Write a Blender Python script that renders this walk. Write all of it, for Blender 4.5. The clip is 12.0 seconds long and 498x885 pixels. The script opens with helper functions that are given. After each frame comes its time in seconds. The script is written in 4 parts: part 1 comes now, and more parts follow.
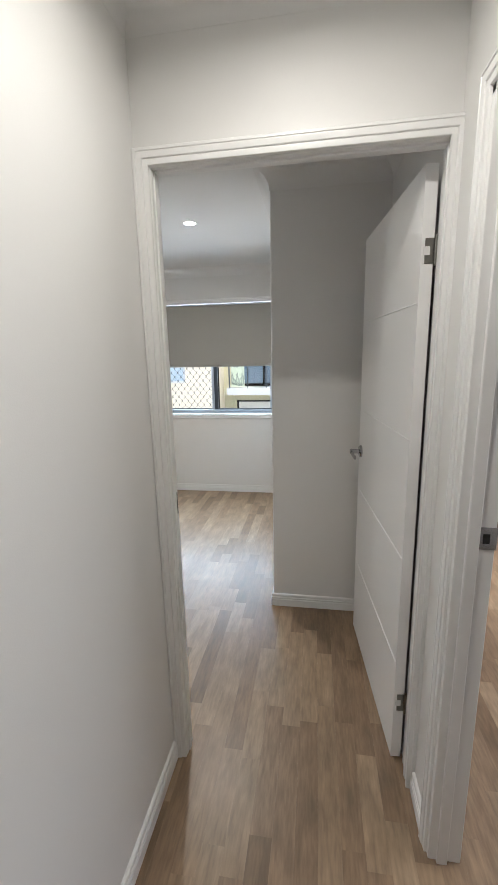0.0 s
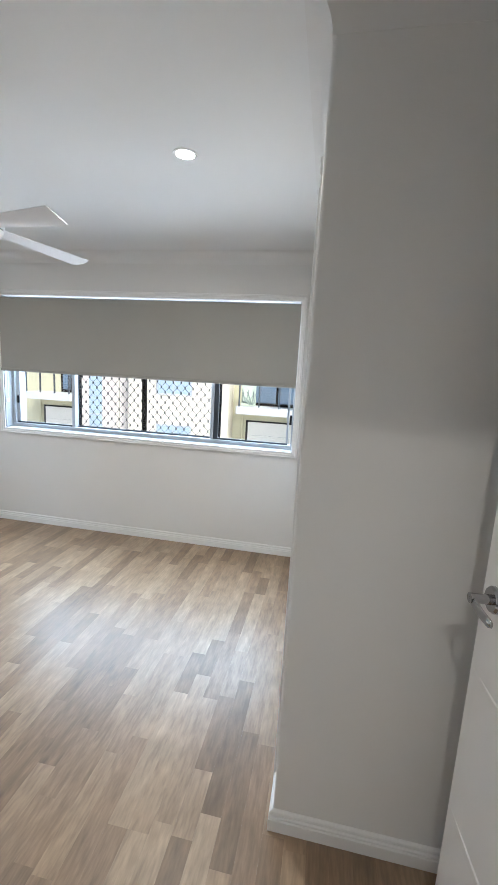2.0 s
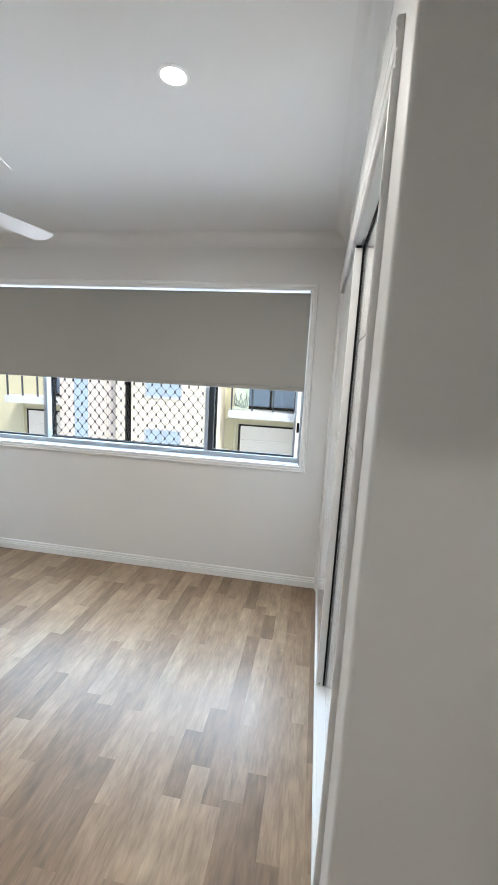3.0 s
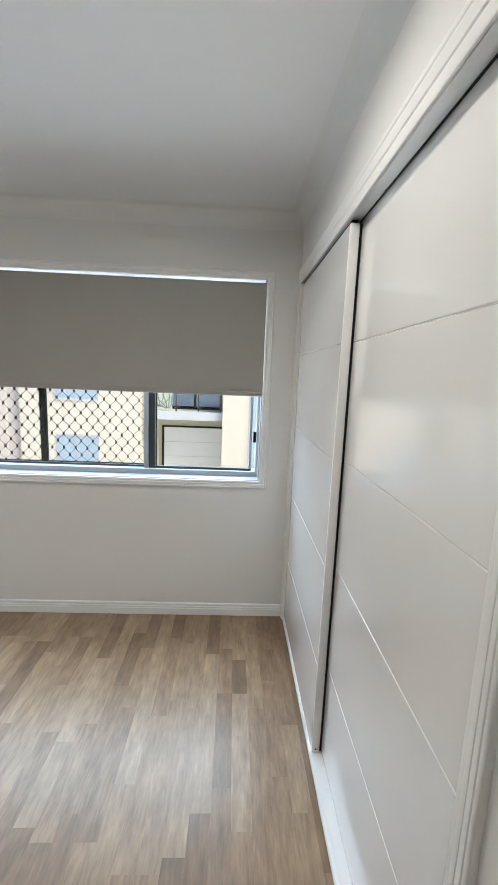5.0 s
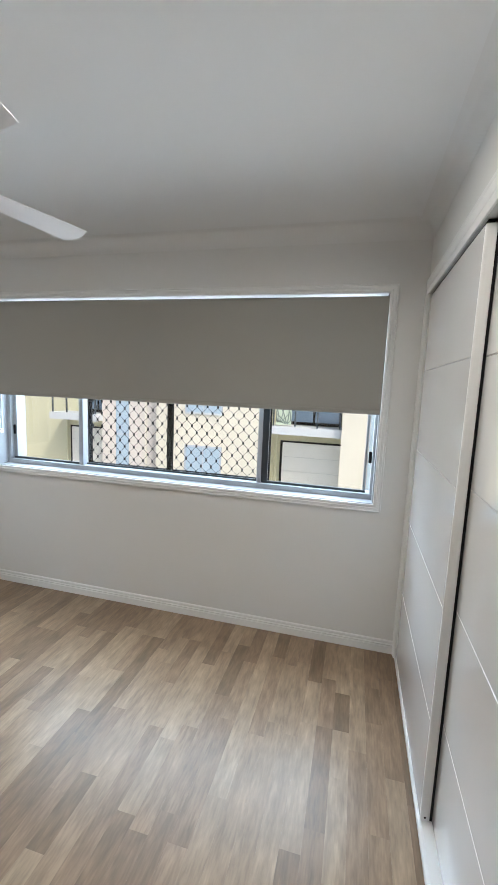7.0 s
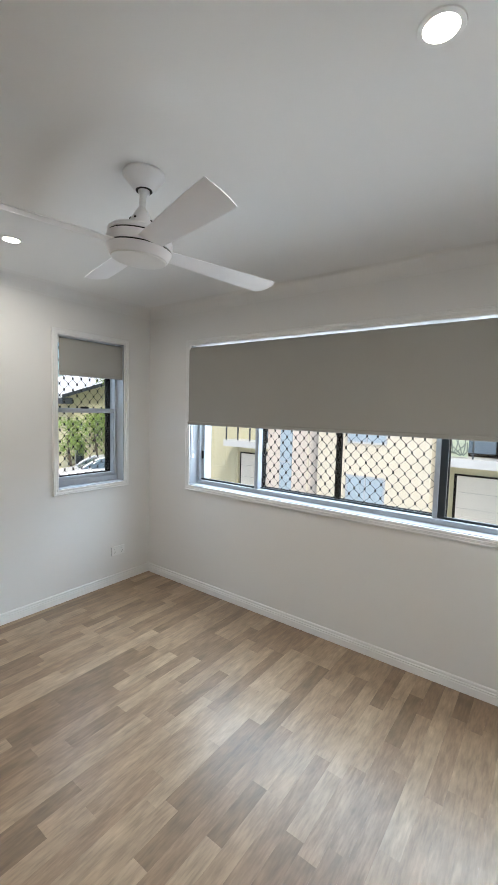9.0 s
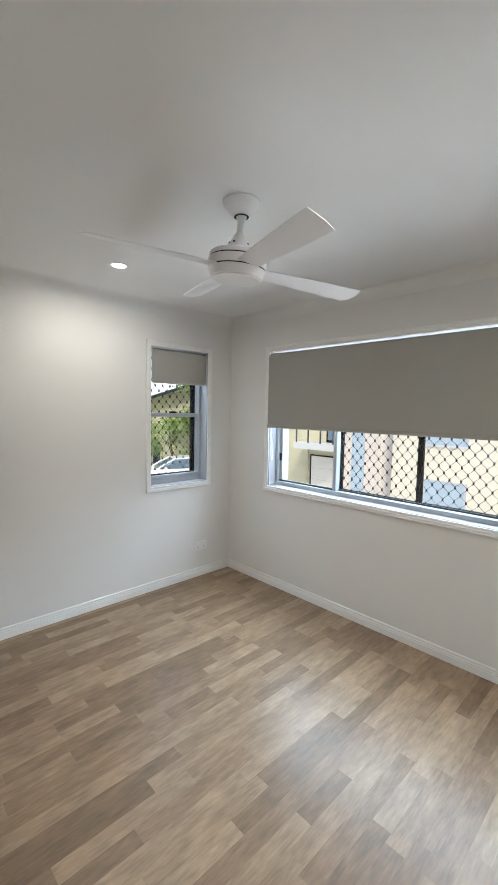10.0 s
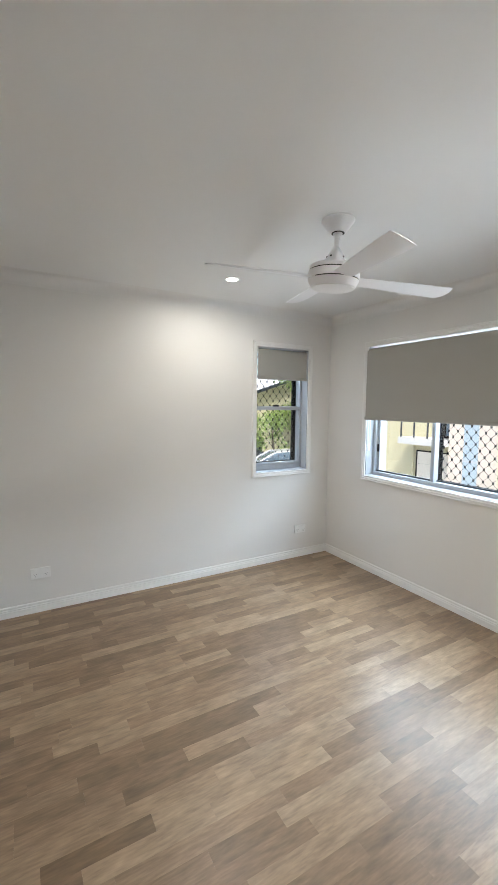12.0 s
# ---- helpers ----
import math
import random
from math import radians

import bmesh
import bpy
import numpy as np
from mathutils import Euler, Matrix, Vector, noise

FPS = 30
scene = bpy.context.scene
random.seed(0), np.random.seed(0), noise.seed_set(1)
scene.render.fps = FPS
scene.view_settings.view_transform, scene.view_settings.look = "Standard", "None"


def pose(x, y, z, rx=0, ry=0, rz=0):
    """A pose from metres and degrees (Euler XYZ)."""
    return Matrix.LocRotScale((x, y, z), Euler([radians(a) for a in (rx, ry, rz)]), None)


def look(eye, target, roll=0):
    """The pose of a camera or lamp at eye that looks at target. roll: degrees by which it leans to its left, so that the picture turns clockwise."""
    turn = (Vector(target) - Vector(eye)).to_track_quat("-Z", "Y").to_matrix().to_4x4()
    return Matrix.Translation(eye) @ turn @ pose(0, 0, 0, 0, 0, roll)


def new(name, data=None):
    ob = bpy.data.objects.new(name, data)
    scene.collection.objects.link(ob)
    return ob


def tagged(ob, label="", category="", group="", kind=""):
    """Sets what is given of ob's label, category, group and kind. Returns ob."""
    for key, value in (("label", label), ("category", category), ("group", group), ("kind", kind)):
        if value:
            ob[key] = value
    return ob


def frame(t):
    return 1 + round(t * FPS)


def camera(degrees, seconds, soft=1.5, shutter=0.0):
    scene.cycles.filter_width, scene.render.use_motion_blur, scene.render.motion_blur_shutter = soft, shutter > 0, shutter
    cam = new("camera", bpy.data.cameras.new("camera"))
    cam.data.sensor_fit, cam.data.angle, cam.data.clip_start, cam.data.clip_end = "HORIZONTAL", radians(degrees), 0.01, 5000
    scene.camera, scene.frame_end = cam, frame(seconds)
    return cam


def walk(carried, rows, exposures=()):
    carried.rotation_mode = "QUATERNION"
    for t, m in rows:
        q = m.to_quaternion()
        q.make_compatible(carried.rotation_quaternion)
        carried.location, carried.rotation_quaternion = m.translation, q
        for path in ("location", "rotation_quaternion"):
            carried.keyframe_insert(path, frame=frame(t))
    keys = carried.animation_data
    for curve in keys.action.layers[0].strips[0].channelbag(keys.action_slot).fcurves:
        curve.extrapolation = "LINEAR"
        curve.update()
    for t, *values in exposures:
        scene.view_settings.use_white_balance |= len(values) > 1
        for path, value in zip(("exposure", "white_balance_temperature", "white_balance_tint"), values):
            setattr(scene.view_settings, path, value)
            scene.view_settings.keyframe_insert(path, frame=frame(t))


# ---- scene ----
cam = camera(62.6, 12.0)
PATH = [
    (0, (3.631, -4.429, 1.529), (3.313, -2.498, 1.114), -1.3),
    (0.5, (3.619, -4.184, 1.525), (3.35, -2.242, 1.131), -0.1),
    (1, (3.545, -3.899, 1.533), (3.482, -1.932, 1.175), 0.7),
    (1.5, (3.512, -3.581, 1.524), (3.34, -1.622, 1.16), 2.0),
    (2, (3.451, -3.298, 1.521), (3.093, -1.359, 1.185), 3.2),
    (2.5, (3.377, -3.051, 1.539), (3.048, -1.103, 1.229), 2.5),
    (3, (3.29, -2.847, 1.508), (2.977, -0.898, 1.186), 3.1),
    (3.5, (3.254, -2.676, 1.504), (2.98, -0.721, 1.184), 3.9),
    (3.7, (3.206, -2.645, 1.506), (3.013, -0.68, 1.186), 3.8),
    (5.3, (3.022, -2.436, 1.538), (3.106, -0.464, 1.217), 2.3),
    (5.5, (3.027, -2.433, 1.533), (3.054, -0.457, 1.226), 2.4),
    (6, (3.04, -2.422, 1.534), (2.902, -0.449, 1.236), 2.7),
    (6.5, (3.05, -2.422, 1.532), (2.743, -0.466, 1.251), 2.7),
    (7, (3.064, -2.423, 1.542), (2.569, -0.503, 1.274), 2.4),
    (7.2, (3.058, -2.431, 1.533), (2.491, -0.529, 1.282), 2.3),
    (8.8, (3.043, -2.433, 1.554), (1.888, -0.809, 1.39), 1.7),
    (9, (3.029, -2.504, 1.546), (1.837, -0.905, 1.392), 1.5),
    (9.5, (3.029, -2.569, 1.555), (1.703, -1.078, 1.412), 1.4),
    (10, (3.038, -2.654, 1.557), (1.599, -1.272, 1.406), 1.1),
    (10.5, (3.073, -2.743, 1.541), (1.538, -1.471, 1.382), 0.9),
    (11, (3.129, -2.808, 1.548), (1.514, -1.641, 1.374), 0.6),
    (11.5, (3.215, -2.836, 1.538), (1.535, -1.766, 1.363), 0.6),
    (12, (3.295, -2.837, 1.543), (1.566, -1.849, 1.36), 0.6),
]
EXPOSURES = [(0.0, 1.11, 6120, 10), (0.5, 1.17, 5890, 10), (1.0, 1.28, 5740, 10), (2.0, 1.29, 5960, 10), (3.5, 1.10, 6090, 10), (5.5, 0.85, 6230, 10), (7.0, 0.82, 6230, 10), (9.5, 0.87, 6340, 10), (12.0, 1.15, 6360, 10)]
walk(cam, [(t, look(eye, target, roll)) for t, eye, target, roll in PATH], EXPOSURES)

# ---- world, sun and lamps ----
world = bpy.data.worlds.new("sky")
scene.world = world
world.use_nodes = True
wn = world.node_tree.nodes
wl = world.node_tree.links
sky = wn.new("ShaderNodeTexSky")
sky.sky_type = "NISHITA"
sky.sun_disc = False
sky.sun_elevation = radians(52)
sky.sun_rotation = radians(127)
sky.air_density, sky.dust_density = 1.0, 3.0
wn["Background"].inputs["Strength"].default_value = 0.12
wl.new(sky.outputs["Color"], wn["Background"].inputs["Color"])

sun = new("sun", bpy.data.lights.new("sun", "SUN"))
sun.data.energy, sun.data.angle, sun.data.color = 2.3, radians(12), (1.0, 0.96, 0.9)
sun.matrix_world = look((16, -12, 25.6), (0, 0, 0))

CEIL = 2.434
WARM = (1.0, 0.935, 0.82)
LAMPS = [(2.759, -1.446), (0.612, -1.456), (3.575, -3.73)]
LAMP_WATTS = [5.5, 4.1, 3.1]
LAMP_SPREAD = [168, 174, 166]
for (lx, ly), watts, spread in zip(LAMPS, LAMP_WATTS, LAMP_SPREAD):
    lamp = new("downlight_lamp", bpy.data.lights.new("downlight_lamp", "AREA"))
    lamp.data.energy, lamp.data.color = watts, WARM
    lamp.data.shape, lamp.data.size, lamp.data.spread = "DISK", 0.076, radians(spread)
    lamp.matrix_world = pose(lx, ly, CEIL - 0.006)


def window_light(name, m, w, h, watts, color):
    ob = new(name, bpy.data.lights.new(name, "AREA"))
    ob.data.shape, ob.data.size, ob.data.size_y = "RECTANGLE", w, h
    ob.data.energy, ob.data.color = watts, color
    ob.matrix_world = m
    return ob


SKYBLUE = (0.68, 0.845, 1.0)
# Area lamps kept out of view stand in for the sky's light.
window_light("sky_through_window", look((1.8, 1.60, 2.95), (1.75, -1.3, 0.35)), 6.0, 2.3, 310, SKYBLUE)
# Added lamp hidden below the sill, in place of light off the driveway.
window_light("driveway_light_through_window", look((1.86, 1.0, 0.12), (1.86, -1.1, 2.43)), 3.4, 0.8, 40, (0.86, 0.94, 1.0))
window_light("sky_through_small_window", look((-1.2, -0.60, 2.75), (1.2, -0.8, 0.5)), 1.2, 1.0, 40, SKYBLUE)
# Added fill for the other room, aimed down at its floor.
window_light("sky_through_far_window", look((6.3, -2.7, 1.75), (4.7, -2.5, 0.0)), 1.8, 0.8, 16, (1.0, 0.98, 0.96))


# ---- materials ----
def mat(name, color, rough=0.5, metal=0.0, spread=0.04, scale=6.0, bump=0.0, bump_scale=220.0, spec=0.5, coat=0.0):
    """Two scales of colour variation, fine relief and slight changes of gloss."""
    m = bpy.data.materials.new(name)
    m.use_nodes = True
    n, l = m.node_tree.nodes, m.node_tree.links
    b = n["Principled BSDF"]
    b.inputs["Metallic"].default_value = metal
    b.inputs["Specular IOR Level"].default_value = spec
    b.inputs["Coat Weight"].default_value = coat
    b.inputs["Coat Roughness"].default_value = max(0.05, rough * 1.4)
    co = n.new("ShaderNodeTexCoord")
    big, fine = n.new("ShaderNodeTexNoise"), n.new("ShaderNodeTexNoise")
    big.inputs["Scale"].default_value, big.inputs["Detail"].default_value = scale, 4
    fine.inputs["Scale"].default_value, fine.inputs["Detail"].default_value = bump_scale, 3
    l.new(co.outputs["Object"], big.inputs["Vector"])
    l.new(co.outputs["Object"], fine.inputs["Vector"])
    mix = n.new("ShaderNodeMath")
    mix.operation = "MULTIPLY_ADD"
    mix.inputs[1].default_value = 0.35
    l.new(fine.outputs["Fac"], mix.inputs[0])
    l.new(big.outputs["Fac"], mix.inputs[2])
    ramp = n.new("ShaderNodeValToRGB")
    ramp.color_ramp.elements[0].position, ramp.color_ramp.elements[1].position = 0.35, 1.0
    ramp.color_ramp.elements[0].color = (*[c * (1 - spread) for c in color], 1)
    ramp.color_ramp.elements[1].color = (*[min(1, c * (1 + spread)) for c in color], 1)
    l.new(mix.outputs[0], ramp.inputs["Fac"])
    l.new(ramp.outputs["Color"], b.inputs["Base Color"])
    rr = n.new("ShaderNodeMapRange")
    rr.inputs["To Min"].default_value, rr.inputs["To Max"].default_value = rough * 0.88, min(1, rough * 1.12)
    l.new(big.outputs["Fac"], rr.inputs["Value"])
    l.new(rr.outputs["Result"], b.inputs["Roughness"])
    if bump:
        bp = n.new("ShaderNodeBump")
        bp.inputs["Strength"].default_value, bp.inputs["Distance"].default_value = bump, 0.001
        l.new(fine.outputs["Fac"], bp.inputs["Height"])
        l.new(bp.outputs["Normal"], b.inputs["Normal"])
    return m


M_WALL = mat("wall_paint", (0.765, 0.756, 0.740), 0.5, bump=0.25, bump_scale=300, spread=0.012, scale=1.5)
M_CORNICE = mat("cornice_paint", (0.780, 0.774, 0.762), 0.6, bump=0.2, bump_scale=300, spread=0.012, scale=1.2)
M_CEIL = mat("ceiling_paint", (0.815, 0.815, 0.81), 0.7, bump=0.2, bump_scale=300, spread=0.012, scale=1.2)
M_TRIM = mat("gloss_trim_paint", (0.83, 0.825, 0.815), 0.3, bump=0.02, bump_scale=120, spread=0.012)
M_DOOR = mat("satin_door_paint", (0.85, 0.845, 0.835), 0.11, bump=0.05, bump_scale=60, spread=0.012, coat=0.8)
M_DOORLEAF = mat("satin_door_leaf_paint", (0.85, 0.845, 0.835), 0.30, spread=0.012, coat=0.12)
# Off-white frames: sky's blue put into the colour, darkened against the window lamps.
M_ALU = mat("dimmed_blue_aluminium", (0.42, 0.45, 0.49), 0.35, spread=0.015)
M_GREYALU = mat("dark_grey_aluminium", (0.045, 0.055, 0.065), 0.4, metal=0.2, spread=0.05)
M_BLACK = mat("black_plastic", (0.008, 0.008, 0.009), 0.5, spread=0.1, spec=0.2)
M_GRILLE = mat("black_powder_coated_wire", (0.006, 0.006, 0.0065), 0.7, spread=0.1, spec=0.06)
# White sill paint darkened so strong window light doesn't blow it out.
M_SILL = mat("dimmed_sill_paint", (0.40, 0.42, 0.45), 0.6, bump=0.03, bump_scale=60, spread=0.015, spec=0.25)
M_BLIND = mat("taupe_blockout_fabric", (0.360, 0.350, 0.320), 0.85, bump=0.5, bump_scale=900, spread=0.03, scale=3)
M_CHROME = mat("chrome", (0.42, 0.42, 0.43), 0.12, metal=1.0, spread=0.02)
M_NICKEL = mat("satin_nickel", (0.28, 0.27, 0.25), 0.3, metal=1.0, spread=0.06)
M_FAN = mat("white_fan_plastic", (0.88, 0.88, 0.90), 0.5, spread=0.015)
# Painted shade for holes and gaps; also the colour of small dark parts.
M_SLOT = mat("gap_shade_and_small_darks", (0.02, 0.02, 0.02), 0.8)
M_PLASTIC = mat("white_plastic", (0.84, 0.84, 0.83), 0.3, spread=0.01)
M_VENT = mat("grey_vent", (0.22, 0.22, 0.22), 0.7)
M_SUB = mat("subfloor", (0.12, 0.09, 0.065), 0.8)
# Track metal with the shade of its downward face mixed into the grey.
M_TRACK = mat("shade_grey_track_aluminium", (0.62, 0.63, 0.63), 0.35, metal=0.6, spread=0.03)
M_CREAM = mat("cream_render", (0.57, 0.53, 0.35), 0.9, bump=0.6, bump_scale=40, spread=0.06, scale=0.6)
M_PALE = mat("pale_pink_render", (0.62, 0.55, 0.48), 0.9, bump=0.6, bump_scale=40, spread=0.05, scale=0.6)
M_IVORY = mat("ivory_render", (0.67, 0.61, 0.49), 0.9, bump=0.6, bump_scale=40, spread=0.05, scale=0.6)
M_SLAB = mat("white_concrete", (0.54, 0.545, 0.54), 0.8, bump=0.4, bump_scale=30, spread=0.06, scale=1.5)
M_GARAGE = mat("garage_door_steel", (0.72, 0.68, 0.60), 0.5, spread=0.03)
M_BROWN = mat("dark_bronze_frame", (0.010, 0.008, 0.006), 0.7, spread=0.1, spec=0.06)
# Opaque mottled blue paints what the far door glass reflects.
M_DOORGLASS = mat("door_glass_reflected_blue", (0.15, 0.21, 0.28), 0.12, spread=0.35, scale=1.5)
M_BLUEPANEL = mat("blue_grey_glazing_panel", (0.38, 0.47, 0.54), 0.25, spread=0.06)
M_SCREEN = mat("pale_green_screen", (0.60, 0.66, 0.50), 0.6, spread=0.08, scale=4)
M_FROND = mat("grey_green_frond", (0.20, 0.24, 0.20), 0.6, spread=0.1)
M_ASPHALT = mat("driveway_concrete", (0.44, 0.435, 0.42), 0.9, bump=0.5, bump_scale=60, spread=0.15, scale=0.8)
M_ROOF = mat("pale_metal_roof", (0.72, 0.73, 0.74), 0.45, spread=0.04, scale=1.0)
M_LEAF = mat("leaf_green", (0.23, 0.33, 0.07), 0.55, spread=0.4, scale=8)
M_BARK = mat("bark", (0.12, 0.09, 0.06), 0.9, bump=0.8, bump_scale=30, spread=0.2)
M_CAR = mat("white_car_paint", (0.75, 0.76, 0.77), 0.15, coat=0.6, spread=0.01)
M_CARGLASS = mat("car_glass", (0.08, 0.12, 0.16), 0.05, spread=0.05)
M_TYRE = mat("tyre_rubber", (0.02, 0.02, 0.02), 0.8)


def glass():
    m = bpy.data.materials.new("window_glass")
    m.use_nodes = True
    b = m.node_tree.nodes["Principled BSDF"]
    b.inputs["Base Color"].default_value = (0.97, 0.99, 0.98, 1)
    b.inputs["Roughness"].default_value = 0.0
    b.inputs["IOR"].default_value = 1.45
    b.inputs["Transmission Weight"].default_value = 1.0
    return m


M_GLASS = glass()


def glow(name, color, strength):
    m = bpy.data.materials.new(name)
    m.use_nodes = True
    b = m.node_tree.nodes["Principled BSDF"]
    b.inputs["Base Color"].default_value = (0.8, 0.8, 0.8, 1)
    b.inputs["Emission Color"].default_value = (*color, 1)
    b.inputs["Emission Strength"].default_value = strength
    return m


M_GLOW = glow("lit_diffuser", (1.0, 0.93, 0.80), 22)


def floor_material():
    """Oak-look boards: a tone for each piece, long grain, pores and cloudy stains."""
    m = bpy.data.materials.new("oak_look_boards")
    m.use_nodes = True
    n, l = m.node_tree.nodes, m.node_tree.links
    b = n["Principled BSDF"]
    b.inputs["Specular IOR Level"].default_value = 0.6
    co, info = n.new("ShaderNodeNewGeometry"), n.new("ShaderNodeObjectInfo")
    isl = n.new("ShaderNodeMath")
    isl.operation = "ADD"
    l.new(info.outputs["Random"], isl.inputs[0])
    l.new(co.outputs["Random Per Island"], isl.inputs[1])
    fr = n.new("ShaderNodeMath")
    fr.operation = "FRACT"
    l.new(isl.outputs[0], fr.inputs[0])
    tone = n.new("ShaderNodeValToRGB")
    el = tone.color_ramp.elements
    el[0].position, el[0].color = 0.0, (0.209, 0.136, 0.079, 1)
    el[1].position, el[1].color = 1.0, (0.397, 0.283, 0.181, 1)
    for p, c in ((0.22, (0.241, 0.158, 0.095)), (0.45, (0.295, 0.196, 0.120)), (0.75, (0.345, 0.238, 0.148))):
        e = el.new(p)
        e.color = (*c, 1)
    l.new(fr.outputs[0], tone.inputs["Fac"])
    off = n.new("ShaderNodeVectorMath")
    off.operation = "MULTIPLY_ADD"
    comb = n.new("ShaderNodeCombineXYZ")
    l.new(fr.outputs[0], comb.inputs["X"])
    l.new(fr.outputs[0], comb.inputs["Y"])
    off.inputs[1].default_value = (37, 91, 0)
    l.new(comb.outputs[0], off.inputs[0])
    l.new(co.outputs["Position"], off.inputs[2])

    def grain(sx, sy, scale, detail):
        mp = n.new("ShaderNodeMapping")
        mp.inputs["Scale"].default_value = (sx, sy, 1)
        l.new(off.outputs[0], mp.inputs["Vector"])
        t = n.new("ShaderNodeTexNoise")
        t.inputs["Scale"].default_value, t.inputs["Detail"].default_value = scale, detail
        l.new(mp.outputs[0], t.inputs["Vector"])
        return t

    fine, mid, cloud = grain(42, 5.5, 2.8, 9), grain(15, 2.8, 2.4, 9), grain(4.5, 3.0, 2.2, 6)

    def darken(src, tex, lo, hi, amount):
        r = n.new("ShaderNodeMapRange")
        r.inputs["From Min"].default_value, r.inputs["From Max"].default_value = lo, hi
        r.inputs["To Min"].default_value, r.inputs["To Max"].default_value = 1 - amount, 1 + amount * 0.6
        l.new(tex.outputs["Fac"], r.inputs["Value"])
        v = n.new("ShaderNodeVectorMath")
        v.operation = "SCALE"
        l.new(src, v.inputs[0])
        l.new(r.outputs["Result"], v.inputs["Scale"])
        return v.outputs[0]

    c = darken(tone.outputs["Color"], fine, 0.32, 0.68, 0.16)
    c = darken(c, mid, 0.3, 0.7, 0.24)
    c = darken(c, cloud, 0.3, 0.7, 0.16)
    l.new(c, b.inputs["Base Color"])
    rr = n.new("ShaderNodeMapRange")
    rr.inputs["To Min"].default_value, rr.inputs["To Max"].default_value = 0.29, 0.41
    l.new(mid.outputs["Fac"], rr.inputs["Value"])
    l.new(rr.outputs["Result"], b.inputs["Roughness"])
    bp = n.new("ShaderNodeBump")
    bp.inputs["Strength"].default_value, bp.inputs["Distance"].default_value = 0.10, 0.001
    l.new(fine.outputs["Fac"], bp.inputs["Height"])
    l.new(bp.outputs["Normal"], b.inputs["Normal"])
    return m


M_FLOOR = floor_material()


# ---- mesh helpers ----
def finish(name, bm, material, parent=None, label="", smooth=False):
    bmesh.ops.recalc_face_normals(bm, faces=bm.faces)
    me = bpy.data.meshes.new(name)
    bm.to_mesh(me)
    bm.free()
    me.materials.append(material)
    if smooth:
        for p in me.polygons:
            p.use_smooth = True
        me.set_sharp_from_angle(angle=radians(35))
    ob = new(name, me)
    if parent is not None:
        ob.parent = parent
    if label:
        ob["label"] = label
    return ob


def part(name, bm, material, parent, label="", smooth=False):
    return finish(name, bm, material, parent, label, smooth)


def thing(name, label, category, at=(0, 0, 0), rz=0, group="", kind=""):
    ob = new(name)
    ob.matrix_basis = pose(*at, 0, 0, rz)
    return tagged(ob, label, category, group, kind)


def structure(name, bm, material, label="", smooth=False, category=""):
    return tagged(finish(name, bm, material, None, "", smooth), label, category or name.split("_")[0], "", "structure")


def box(bm, x0, y0, z0, x1, y1, z1, bevel=0.0, seg=2, m=None):
    vs = [bm.verts.new((x, y, z)) for x in (x0, x1) for y in (y0, y1) for z in (z0, z1)]
    fs = [bm.faces.new([vs[i] for i in q]) for q in ((0, 1, 3, 2), (4, 6, 7, 5), (0, 4, 5, 1), (2, 3, 7, 6), (0, 2, 6, 4), (1, 5, 7, 3))]
    if m is not None:
        bmesh.ops.transform(bm, matrix=m, verts=vs)
    if bevel:
        es = list({e for f in fs for e in f.edges})
        bmesh.ops.bevel(bm, geom=es, offset=bevel, segments=seg, profile=0.5, affect="EDGES")
    return bm


def boxed(*a, **k):
    return box(bmesh.new(), *a, **k)


def lathe(bm, profile, seg=32, m=None):
    """Turns (radius, z) points about z."""
    rings = []
    for r, z in profile:
        if r < 1e-5:
            rings.append([bm.verts.new((0, 0, z))])
        else:
            rings.append([bm.verts.new((r * math.cos(2 * math.pi * i / seg), r * math.sin(2 * math.pi * i / seg), z)) for i in range(seg)])
    for a, b in zip(rings, rings[1:]):
        for i in range(seg):
            j = (i + 1) % seg
            if len(a) == 1 and len(b) > 1:
                bm.faces.new((a[0], b[i], b[j]))
            elif len(b) == 1 and len(a) > 1:
                bm.faces.new((a[i], b[0], a[j]))
            elif len(a) > 1:
                bm.faces.new((a[i], b[i], b[j], a[j]))
    if m is not None:
        bmesh.ops.transform(bm, matrix=m, verts=[v for r in rings for v in r])
    return bm


def sweep(bm, profile, path, normal, side=1, closed=False):
    """Sweeps (u, v) points along path with mitred corners: u runs sideways in the plane, v along its normal."""
    nrm = Vector(normal).normalized()
    pts = [Vector(p) for p in path]
    k = len(pts)
    rings = []
    for i, p in enumerate(pts):
        a = pts[(i - 1) % k] if closed or i > 0 else None
        b = pts[(i + 1) % k] if closed or i < k - 1 else None
        d0 = (p - a).normalized() if a is not None else (b - p).normalized()
        d1 = (b - p).normalized() if b is not None else d0
        s0, s1 = nrm.cross(d0) * side, nrm.cross(d1) * side
        mid = (s0 + s1).normalized()
        mid = mid / max(0.2, mid.dot(s0))
        rings.append([bm.verts.new(p + mid * u + nrm * v) for u, v in profile])
    pairs = list(zip(rings, rings[1:])) + ([(rings[-1], rings[0])] if closed else [])
    q = len(profile)
    for r0, r1 in pairs:
        for i in range(q):
            j = (i + 1) % q
            bm.faces.new((r0[i], r0[j], r1[j], r1[i]))
    if not closed:
        bm.faces.new(rings[0])
        bm.faces.new(list(reversed(rings[-1])))
    return bm


